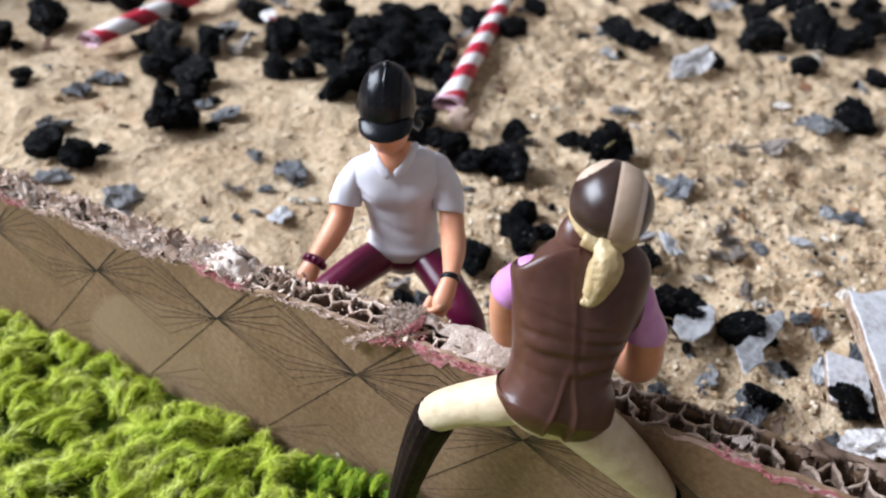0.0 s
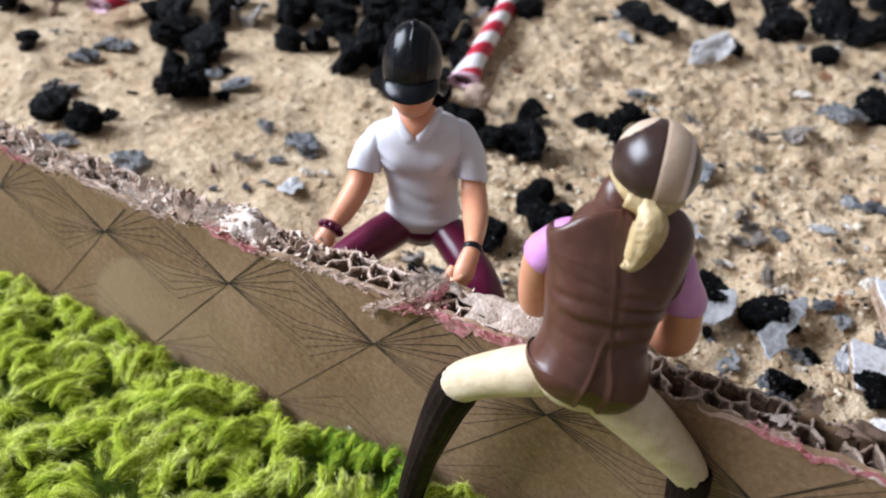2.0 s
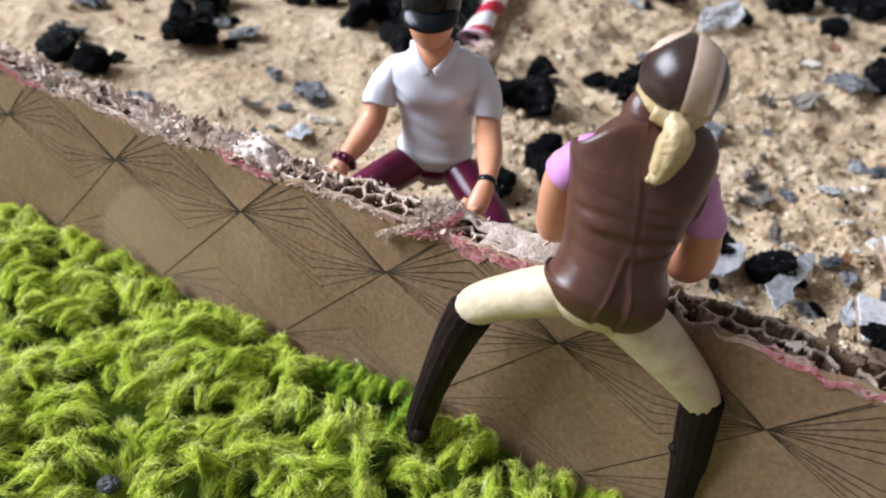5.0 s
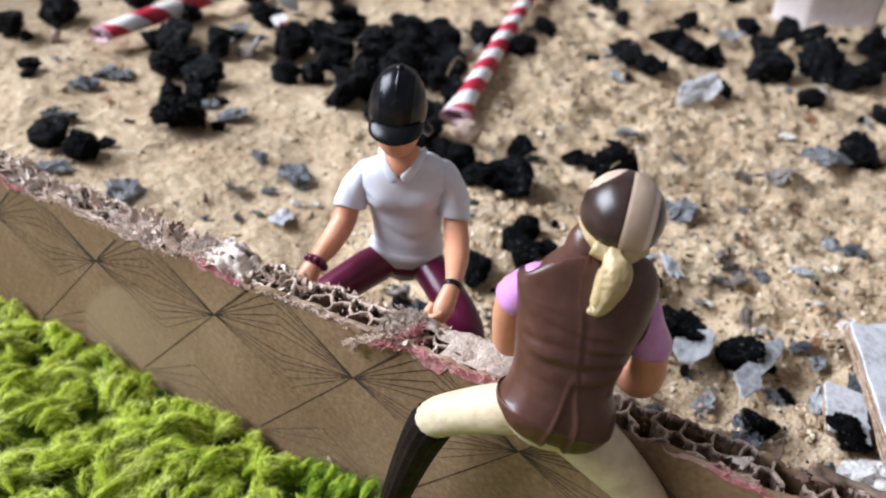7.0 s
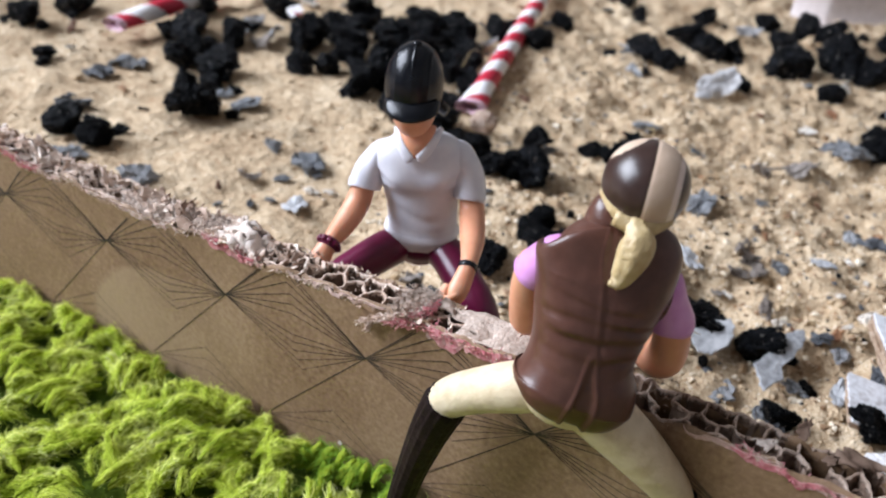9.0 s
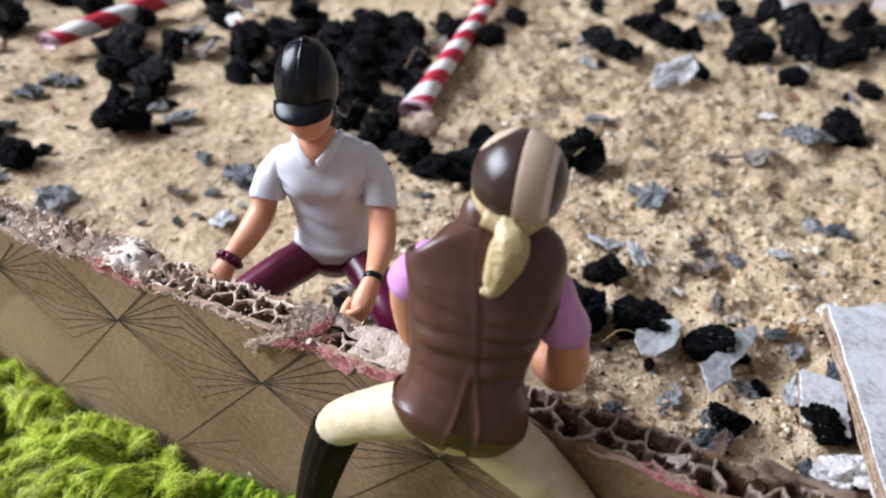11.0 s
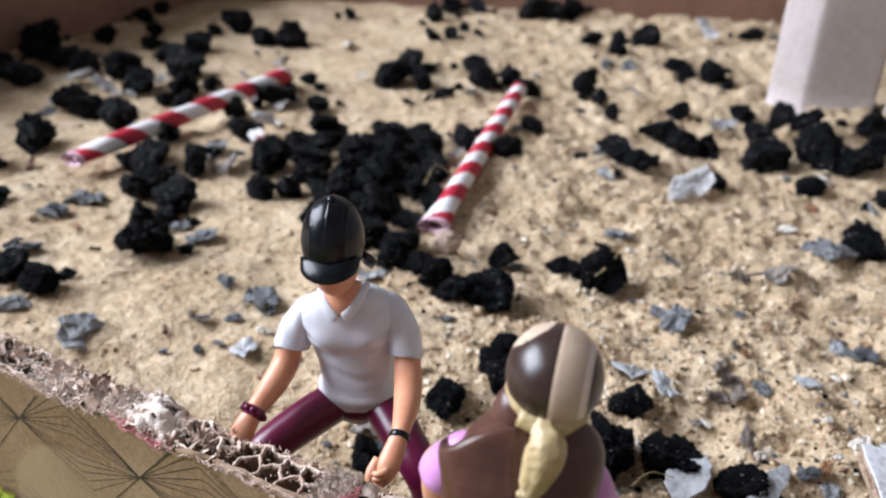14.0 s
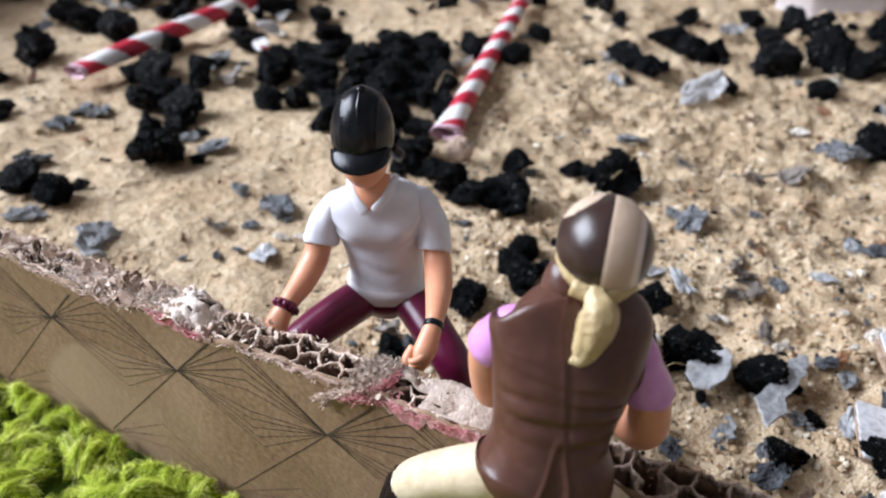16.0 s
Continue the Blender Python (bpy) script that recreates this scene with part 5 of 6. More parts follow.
# ---- cardboard tubes ----
def post_thing(corners, h, label):
    """A hollow upright post folded from card; corners give its footprint, softly rounded."""
    p = np.array(corners, float) * MM
    centre = p.mean(0)
    p -= centre
    for turn in range(3):
        q = np.roll(p, -1, 0)
        k = (0.07, 0.25, 0.25)[turn]
        p = np.stack([(1 - k) * p + k * q, k * p + (1 - k) * q], 1).reshape(-1, 2)
    root = tagged(new("cardboard_post"), label, "cardboard post", "upright posts")
    root.matrix_world = pose(*centre, 0)
    levels = np.linspace(-0.006, h, 9)
    n, m = len(p), len(levels)
    v, f = [], []
    for layer in (1.0, 0.94):
        for k, z in enumerate(levels):
            for x, y in p:
                w = layer * (1 + 0.012 * float(vnoise(x * 60 + 3, z * 50 + y * 40, 95)))
                v.append((x * w, y * w, z))
    for layer in (0, 1):
        for k in range(m - 1):
            for q in range(n):
                a, b = layer * m * n + k * n + q, layer * m * n + k * n + (q + 1) % n
                f.append((a, b, b + n, a + n))
    for k in (0, m - 1):
        for q in range(n):
            a, b = k * n + q, k * n + (q + 1) % n
            f.append((a, b, b + m * n, a + m * n))
    return part("post_wall", mesh_of("post_wall", v, f, [TUBE]), root)


post_thing([(140.4, 406.4), (153.2, 393.2), (186.7, 393.3), (173.8, 406.4)], 0.11, "pale pinkish square card post standing upright in the sand")
post_thing([(187.4, 391.8), (200.2, 378.7), (233.7, 378.7), (220.9, 391.9)], 0.11, "pale pinkish square card post standing upright in the sand")


# ---- white boards and foil at the edge ----
def board(name, centre, size, turn, tip, layers, label):
    """A strip of white-faced board; its edges show stacked plies, each a little uneven."""
    root = tagged(new(name), label, "board", "white-faced boards")
    root.matrix_world = pose(*[c * MM for c in centre], tip[0], tip[1], turn)
    lx, ly, lz = (c * MM for c in size)
    rnd = random.Random(int(lx * 1e5))
    for k in range(layers):
        z0, z1 = lz * k / layers - lz / 2, lz * (k + 0.86) / layers - lz / 2
        v, f, m = [], [], 12
        top = k == layers - 1
        outline = []
        for i in range(m):
            outline.append((-lx / 2 + rnd.uniform(-1, 1) * 0.0004, -ly / 2 + ly * i / m))
        for i in range(4):
            outline.append((-lx / 2 + lx * i / 4, ly / 2 + rnd.uniform(-1, 1) * 0.0002))
        for i in range(m):
            outline.append((lx / 2 + rnd.uniform(-1, 1) * 0.0004, ly / 2 - ly * i / m))
        for i in range(4):
            outline.append((lx / 2 - lx * i / 4, -ly / 2))
        q = len(outline)
        inset = 0.0 if k % 2 or top else 0.0003
        for z in (z0, z1):
            for x, y in outline:
                v.append((x * (1 - inset / lx), y * (1 - inset / ly), z))
        for i in range(q):
            f.append((i, (i + 1) % q, q + (i + 1) % q, q + i))
        f += [tuple(range(q - 1, -1, -1)), tuple(range(q, 2 * q))]
        part("face_sheet" if top else "ply", mesh_of("ply", v, f, [CHIPBOARD if top else PLY], smooth=False), root, "scuffed white face" if top else "")
    return root


board("white_board", (96, 128, 6.5), (11.5, 52, 3.6), -6, (2, 8, 0), 5, "long strip of scuffed white-faced board leaning on another")
board("white_board", (87, 131, 3.4), (8.5, 14, 2.0), -14, (3, 8, 0), 3, "short offcut of scuffed white-faced board")
board("white_board", (112, 150, 3.0), (10, 30, 2.0), 24, (-2, 5, 0), 3, "strip of stained white-faced board on the sand")


def crumple(name, centre, size, seed, mat, label, category):
    bm = bmesh.new()
    bmesh.ops.create_icosphere(bm, subdivisions=4, radius=1.0)
    off = Vector((seed * 3.1, seed * 1.7, 0))
    for v in bm.verts:
        d = v.co.normalized()
        ridge = 1 - abs(noise.noise(d * 2.2 + off)) * 0.9 - abs(noise.noise(d * 5 + off)) * 0.45
        v.co = Vector((d.x * size[0], d.y * size[1], d.z * size[2])) * MM * (0.55 + 0.6 * ridge)
    me = bpy.data.meshes.new(name)
    bm.to_mesh(me)
    bm.free()
    me.materials.append(mat)
    ob = new(name, me)
    ob.matrix_world = pose(*[c * MM for c in centre])
    return tagged(ob, label, category)


chips("white_scrap", "torn whitish layered board scrap beside the boards", "board scrap", "torn board scraps", [(87.5, 116.5, 11), (91.5, 113, 12)], 14, [stone_flake("white_scrap", 480 + q, BOARD_WHITE, 4, 0.3, 0.3, 0.10) for q in range(2)], 18, 0.2)

# ---- the two riders: small plastic figures, each one plain mesh ----
man = Shape()


def polo_folds(t, w):
    """The full chest, the pull of the cloth under it, slack folds at the waist, drag lines from the armpits and a hem."""
    z = float(np.interp(t, np.linspace(0, 1, 9), (26.3, 26.7, 29, 34, 39.5, 43.2, 45.6, 47.4, 48.4)))
    turn = w - 1.5 * math.pi
    front, u = max(0.0, math.cos(turn)), math.sin(turn)
    chest = 0.085 * math.exp(-((z - 40.6) / 2.3) ** 2) * (math.exp(-((u - 0.40) / 0.3) ** 2) + math.exp(-((u + 0.42) / 0.3) ** 2))
    under = -0.055 * math.exp(-((z - 36.9) / 1.3) ** 2) * (1 - 0.4 * u * u)
    slack = 0.024 * math.sin(1.7 * z + 2.4 * u + 1.3 * math.sin(4 * u + 1)) * math.exp(-((z - 31.8) / 3.4) ** 2) * (0.6 + 0.4 * math.sin(3 * u + z))
    drag = 0.03 * math.sin((z - 5 * abs(u)) * 2.0 + u) * math.exp(-((abs(u) - 0.72) / 0.2) ** 2) * math.exp(-((z - 39.5) / 3.2) ** 2)
    hem = 0.018 * math.exp(-((z - 26.9) / 0.35) ** 2) - 0.012 * math.exp(-((z - 28.0) / 0.25) ** 2)
    return 1.5 * front * (chest + under + slack) + 1.3 * drag + hem


def sleeve_folds(t, w):
    return 0.035 * math.sin(15 * t + 2.0 * w + math.sin(3 * w)) * math.sin(math.pi * t) - 0.03 * math.exp(-((t - 0.86) / 0.02) ** 2)


man.loft([(-5.2, 143, 20.4, 1, 1), (-5.2, 142, 21.4, 4.8, 4.2), (-5.2, 141.4, 24.0, 6.7, 5.4), (-5.2, 141.2, 28, 6.3, 5.1)], MAROON)
man.loft([(-5.0, 141.4, 26.3, 6.0, 4.8), (-5.0, 141.2, 26.7, 7.2, 6.1), (-5.0, 141.2, 29, 6.7, 5.6), (-5.4, 141, 34, 6.9, 5.2), (-5.9, 140.5, 39.5, 8.2, 5.6), (-6.3, 140, 43.2, 9.0, 5.0), (-6.5, 139.8, 45.6, 7.4, 4.0), (-6.8, 140.2, 47.4, 4.6, 3.0), (-6.9, 140.4, 48.4, 2.6, 2.2)], SHIRT, (1, 0, 0.11), 120, 10, 2.2, polo_folds)
man.loft([(-6.8, 138.2, 44, 2.2, 2.4), (-7.0, 138.1, 48, 2.2, 2.4), (-7.5, 137.4, 52, 2.4, 2.6)], SKIN)
man.loft([(-6.9, 138.2, 49.8, 3.3, 1.6), (-6.9, 136.6, 48.3, 3.0, 1.2), (-6.85, 135.4, 46.7, 2.0, 0.9), (-6.8, 134.9, 45.0, 0.5, 0.5)], SKIN, (1, 0, 0.11), 16)
man.loft([(-10.8, 139.4, 48.2, 0.5, 0.5), (-10.3, 137.0, 47.9, 0.8, 0.5), (-9.2, 135.3, 46.4, 0.95, 0.45), (-7.9, 134.5, 44.9, 1.0, 0.4), (-7.4, 134.5, 44.4, 0.3, 0.2)], SHIRT, (0.5, 0, 0.85), 14)
man.loft([(-2.9, 139.4, 49.0, 0.5, 0.5), (-3.4, 137.0, 48.5, 0.8, 0.5), (-4.5, 135.3, 46.8, 0.95, 0.45), (-5.8, 134.5, 45.2, 1.0, 0.4), (-6.2, 134.5, 44.7, 0.3, 0.2)], SHIRT, (-0.5, 0, 0.85), 14)
man.loft([(-3.6, 140.2, 54.0, 0.6, 0.6), (-2.9, 141.6, 52.0, 1.2, 0.9), (-2.6, 142.2, 50.4, 0.3, 0.3)], BLACK, n=12)
man.ball((-7.7, 136.3, 54.2), (3.9, 4.7, 5.4), lambda la, d: SKIN)


man.ball((-5.0, 140.2, 23.6), (5.8, 4.6, 3.4), lambda la, d: MAROON, rows=20, cols=28)


def man_cap(d):
    return 1.0 + 0.022 * (1 if abs(d.x) < 0.035 or abs(abs(d.x) - 0.55) < 0.03 else 0)


man.ball((-8.0, 137.2, 57.9), (5.05, 5.9, 7.5), lambda la, d: BLACK, (0, 0, 1), 64, 120, lambda d: man_cap(d) * (1.0 if d.z > -0.45 else max(0.05, 1 - (-0.45 - d.z) * 1.6)))
man.loft([(-12.6, 134.4, 56.0, 0.2, 0.2), (-11.6, 132.4, 55.7, 1.2, 0.45), (-9.8, 131.1, 55.6, 1.8, 0.55), (-7.8, 130.7, 55.7, 2.1, 0.6), (-5.8, 131.1, 55.9, 1.8, 0.55), (-4.1, 132.4, 56.2, 1.2, 0.45), (-3.2, 134.4, 56.6, 0.2, 0.2)], BLACK, (0, 0.76, 0.65), 16)
man.ball((-7.9, 136.8, 65.3), (0.85, 0.85, 0.6), lambda la, d: BLACK, rows=8, cols=12)
for sleeve, arm, band, bandmat in (
    ([(-11.6, 140, 44.4, 1.4, 1.6), (-13.4, 140, 42.8, 2.3, 2.7), (-15.0, 139.4, 40.0, 2.75, 3.0), (-16.0, 138.6, 36.8, 3.2, 3.3), (-16.1, 138.4, 36.2, 3.0, 3.1)],
     [(-16.1, 138.6, 38.2, 2.0, 2.0), (-16.9, 136.9, 33.8, 2.35, 2.35), (-18.6, 133, 31.2, 2.2, 2.2), (-20.6, 128.6, 29.4, 1.65, 1.7), (-22.0, 126, 27.2, 2.0, 1.3), (-22.8, 124.2, 24.4, 1.7, 1.0), (-22.9, 123.6, 22.8, 0.5, 0.4)],
     [(-20.5, 128.9, 29.6, 1.85, 1.85), (-21.1, 127.6, 28.7, 1.8, 1.8)], MAROON),
    ([(-0.8, 140, 45.8, 1.4, 1.6), (1.2, 140, 44.2, 2.3, 2.7), (2.9, 139.2, 40.8, 2.75, 3.0), (3.6, 138.0, 36.9, 3.1, 3.3), (3.6, 137.7, 36.2, 2.9, 3.1)],
     [(3.7, 138.0, 38.6, 2.0, 2.0), (4.4, 135.6, 34.6, 2.35, 2.3), (5.0, 129, 33.2, 2.25, 2.2), (4.9, 122.0, 33.7, 1.6, 1.6), (4.7, 120.0, 33.2, 1.5, 1.45), (4.1, 117.9, 32.0, 1.7, 1.35), (3.4, 116.2, 30.4, 1.75, 1.4), (2.6, 115.1, 28.4, 1.05, 0.95), (2.4, 115.0, 27.4, 0.4, 0.4)],
     [(4.75, 120.4, 33.3, 1.68, 1.68), (4.6, 119.5, 32.95, 1.68, 1.68)], BLACK)):
    man.loft(sleeve, SHIRT, n=48, sub=8, ripple=sleeve_folds)
    man.loft(arm, SKIN)
    man.loft(band, bandmat, n=18, sub=3)
for k in range(4):
    man.loft([(3.9 - 0.3 * k, 116.3 - 0.2 * k, 31.0 - 0.95 * k, 0.5, 0.5), (3.1 - 0.3 * k, 114.9 - 0.15 * k, 30.6 - 0.95 * k, 0.6, 0.58), (1.9 - 0.25 * k, 114.6 - 0.1 * k, 30.2 - 0.95 * k, 0.55, 0.55), (1.2 - 0.2 * k, 115.3, 29.9 - 0.9 * k, 0.35, 0.35)], SKIN, (0, 0, 1), 12)
for k in range(11):
    a = 2 * math.pi * k / 11
    bead = Vector((-20.8, 128.25, 29.15)) + (Vector((0.9, -0.42, 0.0)) * math.cos(a) + Vector((0.22, 0.46, -0.86)) * math.sin(a)) * 1.95
    man.ball(bead, (0.62, 0.62, 0.62), lambda la, d: MAROON, rows=8, cols=10)
man.loft([(1.8, 117.2, 31.0, 0.8, 0.7), (0.9, 115.4, 29.6, 0.9, 0.8), (0.9, 114.0, 28.0, 0.5, 0.4)], SKIN, n=12)
man.loft([(-5.5, 141.5, 24.6, 3.2, 3.4), (-10.5, 138.0, 23.4, 3.7, 4.1), (-16, 133.4, 21.4, 3.6, 3.8), (-20.2, 129.6, 19.4, 3.3, 3.4), (-22.6, 128.8, 16, 3.0, 3.0), (-22.8, 130, 8, 2.6, 2.8), (-22.9, 130.6, 0.5, 2.4, 2.6)], MAROON, (0, 0.5, 0.8))
man.loft([(-4.5, 141.5, 24.4, 3.2, 3.4), (0.5, 138.0, 23.2, 3.6, 4.0), (4.4, 132.4, 21.2, 3.5, 3.7), (8.0, 127.8, 18.5, 3.3, 3.4), (9.4, 127.8, 13, 3.0, 3.0), (10, 129, 6, 2.6, 2.8), (10.2, 129.6, 0.5, 2.4, 2.6)], MAROON, (0, 0.5, 0.8))
for x in (-22.9, 10.2):
    man.loft([(x, 132.4, 1.2, 0.8, 1.0), (x, 130, 1.4, 2.1, 2.0), (x, 126, 1.0, 2.0, 1.4), (x, 123.6, 0.8, 0.6, 0.6)], BOOT)
tagged(new("rider_figurine", man.done("rider_figurine")), "small plastic rider figurine in black helmet, white polo and maroon breeches", "figurine", "rider figurines")

woman = Shape()
TILT = (0.97, 0.0, -0.22)


def folds(t, w):
    """Ripples across the small of the back, a fine raised centre seam, and a vent of two lips that opens towards the hem."""
    z = float(np.interp(t, np.linspace(0, 1, 10), (42.0, 42.4, 43.9, 47.5, 53, 57.5, 60.4, 62.2, 63.4, 63.9)))
    turn = w - 1.5 * math.pi
    back, u = max(0.0, math.cos(turn)), math.sin(turn)
    if back == 0.0:
        return 0.0
    wave = 2 * math.pi * z / 2.1 + (2.2 * u if u < 0 else -3.0 * u) + 0.9 * math.sin(3.1 * u + 0.7 * z)
    ripple = math.sin(wave) + 0.3 * math.sin(2 * wave + 1)
    reach = math.exp(-((z - 51.0) / 3.6) ** 2) * (0.35 + 0.65 * math.exp(-((abs(u + 0.05) - 0.42) / 0.30) ** 2))
    patch = 0.65 + 0.35 * math.sin(1.3 * z + 4.0 * u)
    shoulder = -0.025 * math.exp(-((z - 56.5) / 1.6) ** 2) * math.exp(-((u + 0.45) / 0.3) ** 2)
    line = 0.03 - 0.012 * (z - 48)
    seam = 0.016 * math.exp(-((u - line) / 0.022) ** 2) - 0.018 * math.exp(-((u - line - 0.05) / 0.03) ** 2)
    split = 0.0
    if z < 49.2:
        gap = (49.2 - z) / 7.0
        left, right = line - 0.20 * gap, line + 0.05 * gap
        inside = min(1.0, max(0.0, (u - left) / 0.03)) * min(1.0, max(0.0, (right - u) / 0.03))
        split = -0.09 * gap * inside + 0.030 * math.exp(-((u - left + 0.02) / 0.03) ** 2) + 0.034 * math.exp(-((u - right - 0.025) / 0.03) ** 2)
        seam *= 0.3
    return back * (0.060 * ripple * reach * patch + shoulder) + seam + split


woman.loft([(19.8, 84.0, 37.6, 1, 1), (20.2, 83.6, 38.4, 4.6, 3.6), (20.0, 83.2, 40.6, 6.7, 5.0), (19.8, 83, 44, 7.2, 5.4)], CREAM, TILT)
woman.loft([(19.4, 82.6, 42.0, 6.8, 5.0), (19.5, 82.6, 42.4, 8.0, 6.2), (19.8, 83.0, 43.9, 7.7, 6.1), (20.0, 84.2, 47.5, 6.6, 5.7), (20.7, 86.2, 53, 7.7, 5.9), (21.3, 87.6, 57.5, 8.7, 5.5), (21.3, 88.4, 60.9, 8.6, 4.4), (21.0, 89.4, 62.2, 5.6, 3.7), (20.9, 90, 63.4, 3.0, 2.9), (20.9, 90.1, 63.9, 2.2, 2.3)], VEST, TILT, 280, 16, 2.5, folds)
woman.loft([(16.4, 88.7, 60.9, 0.3, 0.3), (14.5, 86.5, 59.9, 0.4, 0.4), (13.8, 84.9, 57, 0.4, 0.4), (14.1, 84.5, 53.0, 0.4, 0.4), (14.2, 86.0, 50.6, 0.3, 0.3)], VEST, n=10)
woman.loft([(27.6, 88.4, 59.0, 0.3, 0.3), (29.2, 86.4, 57.2, 0.45, 0.45), (29.0, 85.2, 54.6, 0.45, 0.45), (28.2, 85.6, 52.2, 0.4, 0.4), (27.4, 86.6, 50.8, 0.3, 0.3)], VEST, n=10)
woman.loft([(21.2, 90, 61, 2.4, 2.4), (21.8, 90, 64, 2.4, 2.4), (23, 90.2, 67, 3.0, 3.0)], SKIN)
woman.loft([(20.9, 89.7, 62.0, 3.2, 3.3), (21.0, 89.7, 63.6, 3.1, 3.2), (21.1, 89.8, 64.6, 2.9, 3.0), (21.2, 89.8, 64.7, 2.5, 2.6)], VEST, TILT)
AXIS = (0.97, -0.21, -0.04)


def crown(la, d):
    if d.z < -0.62:
        return HAIR
    if la < 0.04 and d.dot(Vector((-0.52, 0.46, 0.72))) > 0.86:
        return BLUSH
    if la > 0.74:
        return DARKBROWN
    if la > 0.60:
        return PALE_CREAM
    if la > 0.04:
        return BLUSH
    return DARKBROWN


PALE_CREAM = mottled("figure_pale", [(0.72, 0.58, 0.52), (0.80, 0.66, 0.60), (0.85, 0.73, 0.67)], 600, 130, 0.4, 0.0001)
woman.ball((24.3, 90.6, 68.5), (5.15, 5.8, 5.3), crown, AXIS, 110, 110, lambda d: 1.0 - 0.010 * (1 if abs(d.dot(Vector(AXIS).normalized()) - 0.04) < 0.02 or abs(d.dot(Vector(AXIS).normalized()) - 0.60) < 0.012 else 0))
woman.ball((23.8, 90.4, 66.6), (4.6, 5.0, 3.4), lambda la, d: HAIR, (0, 0, 1), 20, 28)
woman.loft([(23.4, 86.6, 66.3, 1.3, 1.1), (23.2, 85.2, 65.7, 1.25, 1.15), (23.5, 83.9, 64.7, 1.95, 1.6), (23.2, 83.0, 63.2, 2.0, 1.65), (22.6, 82.4, 61.4, 1.6, 1.35), (21.9, 82.1, 60.1, 1.15, 1.0), (21.3, 81.9, 59.8, 0.7, 0.6), (20.9, 81.8, 60.0, 0.25, 0.25)], HAIR, (1, 0, 0), 26, 8, 2.0, lambda t, w: 0.05 * math.sin(w * 7 + t * 5))
woman.loft([(27.2, 87.2, 66.0, 0.8, 0.8), (24.0, 85.4, 65.4, 1.2, 0.9), (20.6, 86.2, 66.0, 0.9, 0.8)], HAIR, (0, 0, 1), 14)
for sleeve, arm in (
    ([(17.2, 88.8, 59.2, 1.4, 1.8), (15.6, 88.9, 58.8, 2.0, 2.3), (14.3, 89.4, 57.4, 2.2, 2.6), (13.2, 90.1, 55.2, 2.5, 3.0), (12.8, 90.4, 54.2, 2.7, 3.0)],
     [(12.7, 90.2, 56.0, 2.0, 2.2), (12.7, 92.2, 50.8, 2.3, 2.5), (13.4, 95.2, 44.4, 2.5, 2.6), (14.2, 97.2, 41.6, 2.5, 2.5), (17.0, 101.4, 41.0, 2.1, 2.1), (19.0, 104.6, 41.2, 1.7, 1.6), (20.2, 106.6, 40.6, 0.8, 0.7)]),
    ([(27.2, 88.2, 57.8, 1.6, 2.0), (28.8, 88.2, 56.6, 2.3, 2.6), (29.9, 88.0, 53.8, 2.5, 2.9), (30.9, 88.0, 51.0, 3.0, 3.3), (31.0, 88.0, 50.4, 2.8, 3.1)],
     [(31.0, 88.2, 53.0, 2.0, 2.2), (31.7, 88.3, 48.4, 2.4, 2.5), (32.0, 89.4, 43.8, 2.6, 2.7), (31.2, 91.6, 41.6, 2.4, 2.4), (29.0, 96.0, 41.0, 2.0, 2.0), (27.6, 99.6, 41.4, 1.7, 1.6), (26.8, 101.4, 41.0, 0.8, 0.7)])):
    woman.loft(sleeve, MAUVE)
    woman.loft(arm, SKIN)


def ribs(t, w):
    return 0.055 * math.sin(w * 15)


woman.loft([(18.5, 83.6, 41.4, 2.8, 3.0), (13.5, 84.8, 39.6, 3.5, 3.6), (8.5, 87.4, 35.8, 3.2, 3.3), (4.6, 89.6, 31.8, 3.0, 3.1), (3.2, 90.2, 29.0, 2.8, 2.9)], CREAM, (0, 0.5, 0.85))
woman.loft([(19.5, 83.2, 40.8, 3.4, 3.6), (25.4, 81.8, 37.8, 3.9, 4.1), (31.6, 80.6, 32.4, 3.3, 3.5), (35.2, 80.1, 28.4, 2.65, 2.7), (36.2, 80.3, 25.8, 2.3, 2.3)], CREAM, (0, 0.5, 0.85))
woman.loft([(4.0, 89.8, 31.0, 2.8, 2.8), (3.8, 89.9, 30.4, 3.25, 3.2), (2.4, 90.3, 26, 3.05, 3.1), (0.9, 90.8, 20, 2.7, 2.9), (-0.6, 91.3, 13, 2.3, 2.6), (-1.6, 91.8, 7, 2.2, 2.4), (-2.0, 92.2, 3.0, 2.2, 2.6), (-2.1, 92.4, 0.5, 1.9, 2.4)], BOOT, (1, 0, 0), 44, 6, 2.0, ribs)
woman.loft([(-1.6, 89.4, 4.2, 0.8, 0.9), (-1.8, 91.0, 2.6, 2.1, 2.2), (-2.6, 94.6, 1.6, 2.2, 1.7), (-3.2, 97.6, 1.2, 1.7, 1.2), (-3.4, 98.9, 1.1, 0.4, 0.4)], BOOT)
woman.loft([(36.0, 80.2, 27.8, 2.35, 2.35), (36.05, 80.2, 27.2, 2.75, 2.75), (36.6, 80.5, 22, 2.75, 2.8), (37.5, 81, 16, 2.6, 2.75), (38.2, 81.6, 10, 2.4, 2.6), (38.8, 82.0, 5, 2.2, 2.4), (39.0, 82.3, 2, 2.2, 2.5), (39.1, 82.4, -1.5, 1.9, 2.4)], BOOT, (1, 0, 0), 44, 6, 2.0, ribs)
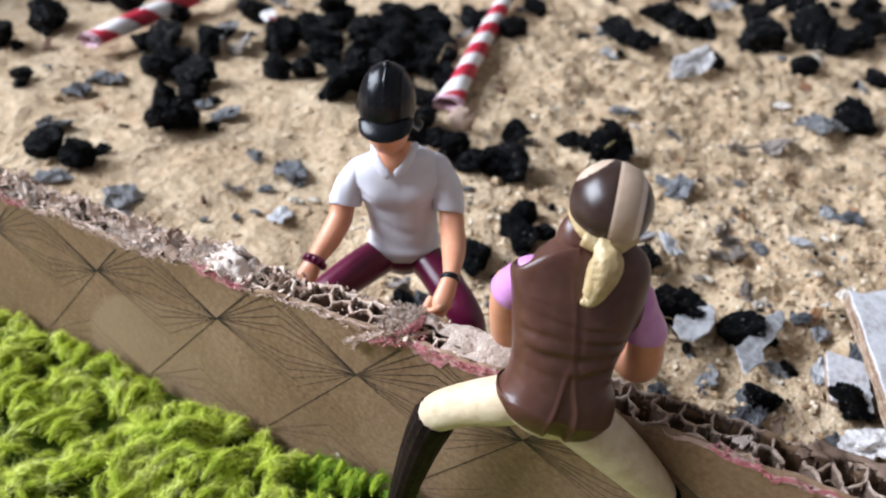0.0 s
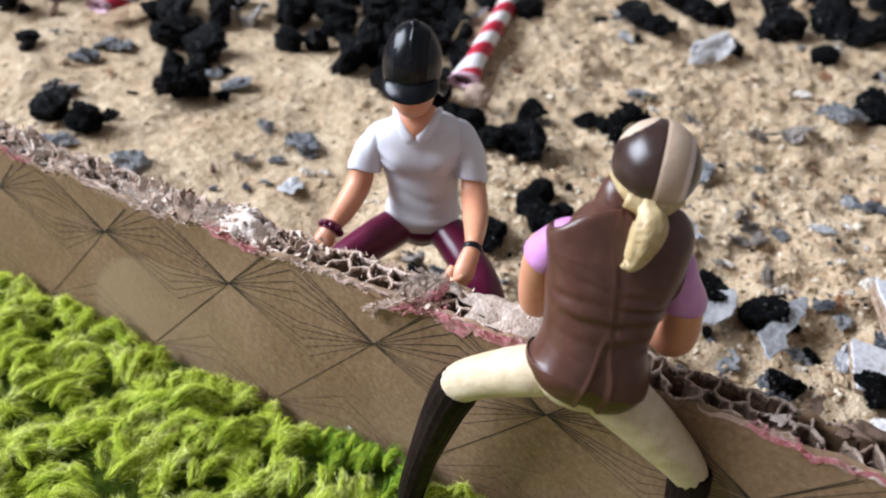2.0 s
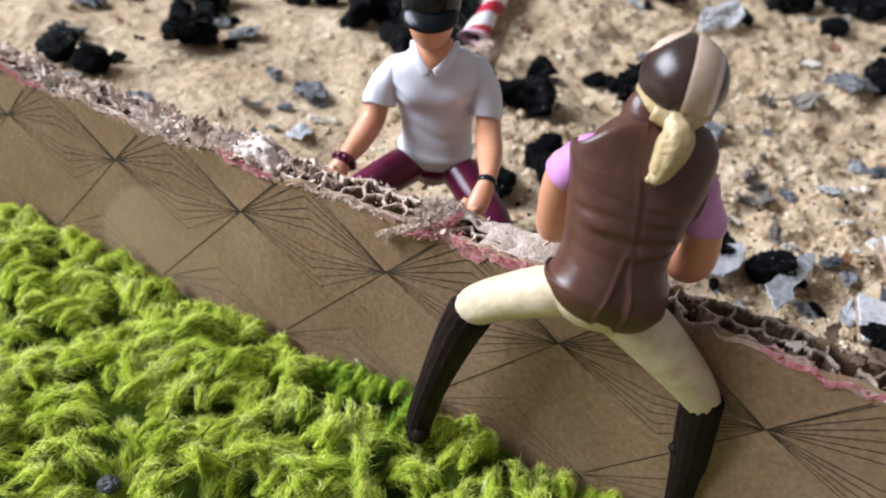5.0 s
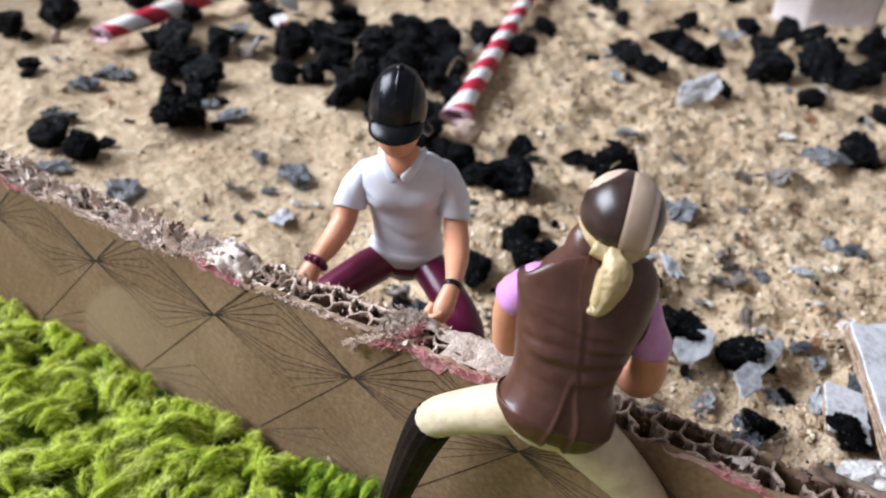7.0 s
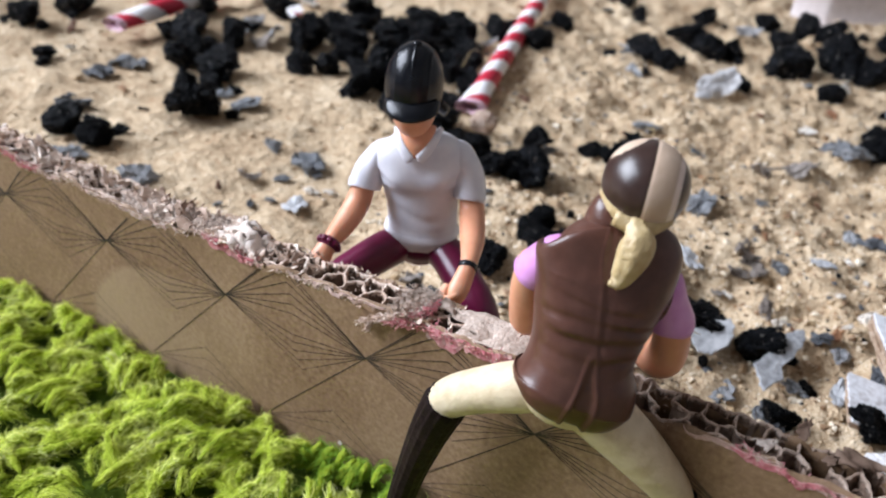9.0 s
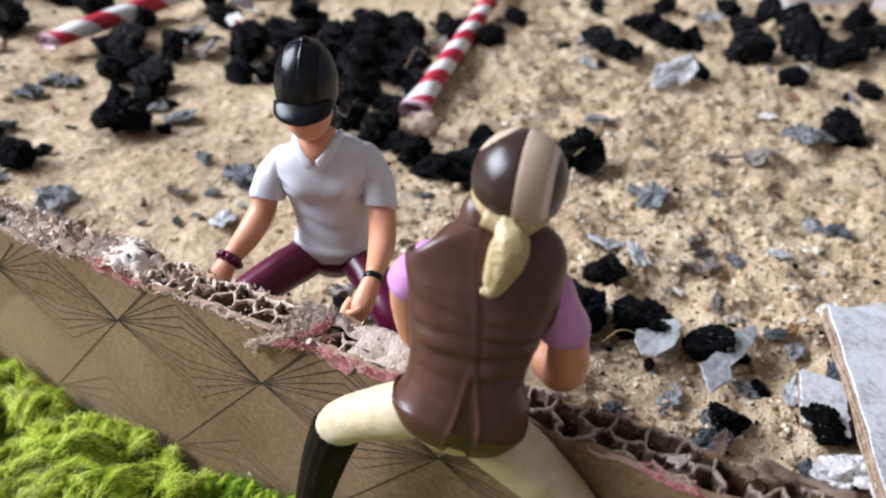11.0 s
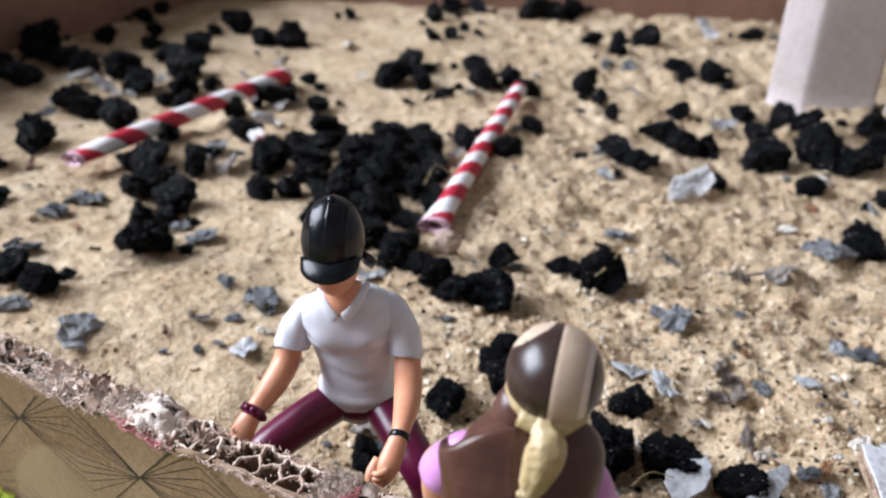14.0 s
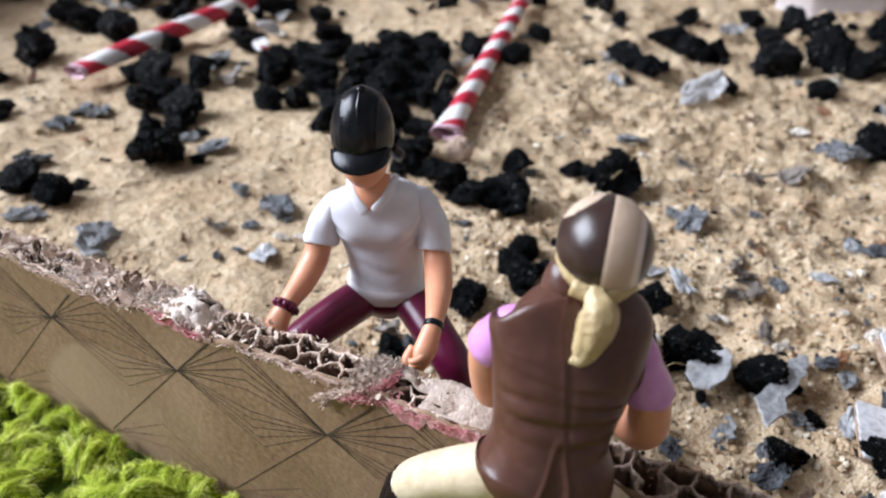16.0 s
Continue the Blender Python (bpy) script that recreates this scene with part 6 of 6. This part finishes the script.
woman.loft([(38.6, 79.6, 1.4, 0.8, 0.9), (38.9, 81.4, 0.4, 2.1, 2.2), (40.0, 84.4, -0.6, 2.2, 1.7), (40.8, 86.6, -1.0, 1.7, 1.2), (41.0, 87.6, -1.1, 0.4, 0.4)], BOOT)
woman.ball((34.9, 80.7, 16.8), (0.9, 1.0, 0.8), lambda la, d: BOOT, rows=10, cols=14)
tagged(new("rider_figurine", woman.done("rider_figurine")), "small plastic rider figurine with blond ponytail, striped helmet and brown vest", "figurine", "rider figurines")


# ---- small loose things ----
def strand(name, points, radius, mat, label, category):
    body = Shape()
    body.loft([(*p, radius, radius) for p in points], mat, (0.3, 0.2, 1), 8, 6)
    return tagged(new(name, body.done(name)), label, category)


strand("twig", [(87, 237, 1.2), (92, 235, 1.8), (98, 237, 1.6), (104, 236, 1.0)], 0.45, BARK, "thin dry grey-brown twig on the sand", "twig")
strand("straw_hair", [(47, 222, 6), (52, 226, 9), (55, 233, 11), (54, 240, 8)], 0.14, HAIR, "thin pale dry grass hair on charcoal", "dry grass")
strand("straw_hair", [(56, 147, 4), (51, 146, 6), (47, 143, 5)], 0.10, HAIR, "thin pale dry grass hair on charcoal", "dry grass")
strand("straw_hair", [(72, 152, 9), (75, 155, 12), (79, 155, 8)], 0.10, HAIR, "thin pale dry grass hair on charcoal", "dry grass")
strand("straw_hair", [(-4, 268, 10), (-1, 275, 14), (4, 279, 9)], 0.12, HAIR, "thin pale dry grass hair on charcoal", "dry grass")
for spot, mat, label in (((-65.0, 306, 16.0, 70, 25, 30, 10.5), WHITE, "curled white paper scrap on the charcoal heap"), ((-67.5, 300, 11.5, 75, -20, -20, 8.5), WHITE, "torn white paper scrap on the charcoal heap"), ((-65.5, 298.5, 11.0, 70, 0, 10, 3.6), RED, "tiny torn red paper scrap on the charcoal heap")):
    x, y, z, rx, ry, rz, size = spot
    scrap = tagged(new("paper_scrap", mesh_of("paper_scrap", *chip_mesh(int(size * 10), 0.05, (6, 8)), [mat], smooth=False)), label, "paper scrap")
    scrap.matrix_world = pose(x * MM, y * MM, z * MM, rx, ry, rz) @ Matrix.Diagonal((size * MM, size * MM * 0.8, size * MM, 1))
crumple("paper_scrap", (5, 241, 3.5), (4, 2.5, 4), 7, TORN, "torn greyish paper scrap under the striped straw", "paper scrap")
crumple("grey_stone", (-47, 75.5, 0.5), (1.7, 1.5, 1.2), 8, SLATE, "small round grey stone resting on the moss", "stone")
crumple("white_bead", (-14.1, 107.2, 1.0), (0.7, 0.6, 0.7), 9, PALE, "tiny white speck resting on the moss", "bead")

# ---- grit and crumbs ----
def scatter(name, mat, label, category, count, place, size, seed, squash=0.7, plain=False):
    """Many tiny angular grains, half sunk in the sand, in one object."""
    rnd = np.random.RandomState(seed)
    t = (1 + 5 ** 0.5) / 2
    ico = np.array([(-1, t, 0), (1, t, 0), (-1, -t, 0), (1, -t, 0), (0, -1, t), (0, 1, t), (0, -1, -t), (0, 1, -t), (t, 0, -1), (t, 0, 1), (-t, 0, -1), (-t, 0, 1)], float)
    ico /= np.linalg.norm(ico[0])
    tri = np.array([(0, 11, 5), (0, 5, 1), (0, 1, 7), (0, 7, 10), (0, 10, 11), (1, 5, 9), (5, 11, 4), (11, 10, 2), (10, 7, 6), (7, 1, 8), (3, 9, 4), (3, 4, 2), (3, 2, 6), (3, 6, 8), (3, 8, 9), (4, 9, 5), (2, 4, 11), (6, 2, 10), (8, 6, 7), (9, 8, 1)])
    if plain:
        ico = np.array([(1, 0, 0), (-1, 0, 0), (0, 1, 0), (0, -1, 0), (0, 0, 1), (0, 0, -1)], float)
        tri = np.array([(0, 2, 4), (2, 1, 4), (1, 3, 4), (3, 0, 4), (2, 0, 5), (1, 2, 5), (3, 1, 5), (0, 3, 5)])
    k = len(ico)
    x, y = place(rnd, count)
    ok = behind_wall(np.stack([x, y], 1) + WALL_N[:2] * 0.006)
    x, y = x[ok], y[ok]
    r = size(rnd, len(x))
    shape = ico[None] * (1 + rnd.uniform(-0.3, 0.3, (len(x), k, 1))) * rnd.uniform(0.85 if plain else 0.6, 1.2, (len(x), 1, 3))
    a = rnd.uniform(0, 6.28, len(x))
    ca, sa = np.cos(a)[:, None], np.sin(a)[:, None]
    v = np.stack([shape[..., 0] * ca - shape[..., 1] * sa, shape[..., 0] * sa + shape[..., 1] * ca, shape[..., 2] * squash], -1) * r[:, None, None]
    v += np.stack([x, y, sand_height(x, y) + r * 0.25], 1)[:, None]
    f = tri[None] + k * np.arange(len(x))[:, None, None]
    return tagged(new(name, big_mesh(name, v.reshape(-1, 3), f.reshape(-1, 3), [mat], smooth=False)), label, category, kind="stuff")


def wide(rnd, n):
    x, y = rnd.uniform(-0.2, 0.22, n), 0.07 + 0.46 * rnd.beta(1.3, 1.9, n)
    some = rnd.uniform(0, 1, n) < np.clip((x + 0.06) * 9, 0.25, 1.0)
    return x[some], y[some]


def coarse_side(rnd, n):
    x = rnd.uniform(-0.06, 0.20, n) * rnd.uniform(0.4, 1.0, n) + 0.02
    return x, 0.09 + 0.25 * rnd.beta(1.1, 1.6, n)


scatter("fine_grit", GRIT, "fine golden grit scattered over the sand", "grit", 90000, wide, lambda r, n: 0.00016 + 0.00036 * r.beta(1.4, 4, n), 1, 0.8, True)
scatter("coarse_grit", GRIT, "coarse pale and rusty grit scattered over the sand", "grit", 3600, coarse_side, lambda r, n: 0.0004 + 0.0014 * r.beta(1.1, 5, n), 2)
scatter("charcoal_crumbs", COAL, "tiny black charcoal crumbs scattered over the sand", "charcoal crumbs", 600, coarse_side, lambda r, n: 0.0003 + 0.0012 * r.beta(1.1, 6, n), 3)
scatter("slate_crumbs", SLATE, "tiny grey stone crumbs scattered over the sand", "stone crumbs", 500, coarse_side, lambda r, n: 0.0004 + 0.0014 * r.beta(1.1, 5, n), 4, 0.4)
scatter("sand_clods", SAND, "small crumbling clods of damp sand", "sand clods", 5200, wide, lambda r, n: 0.0005 + 0.0017 * r.beta(1.2, 3.5, n), 5, 0.6)
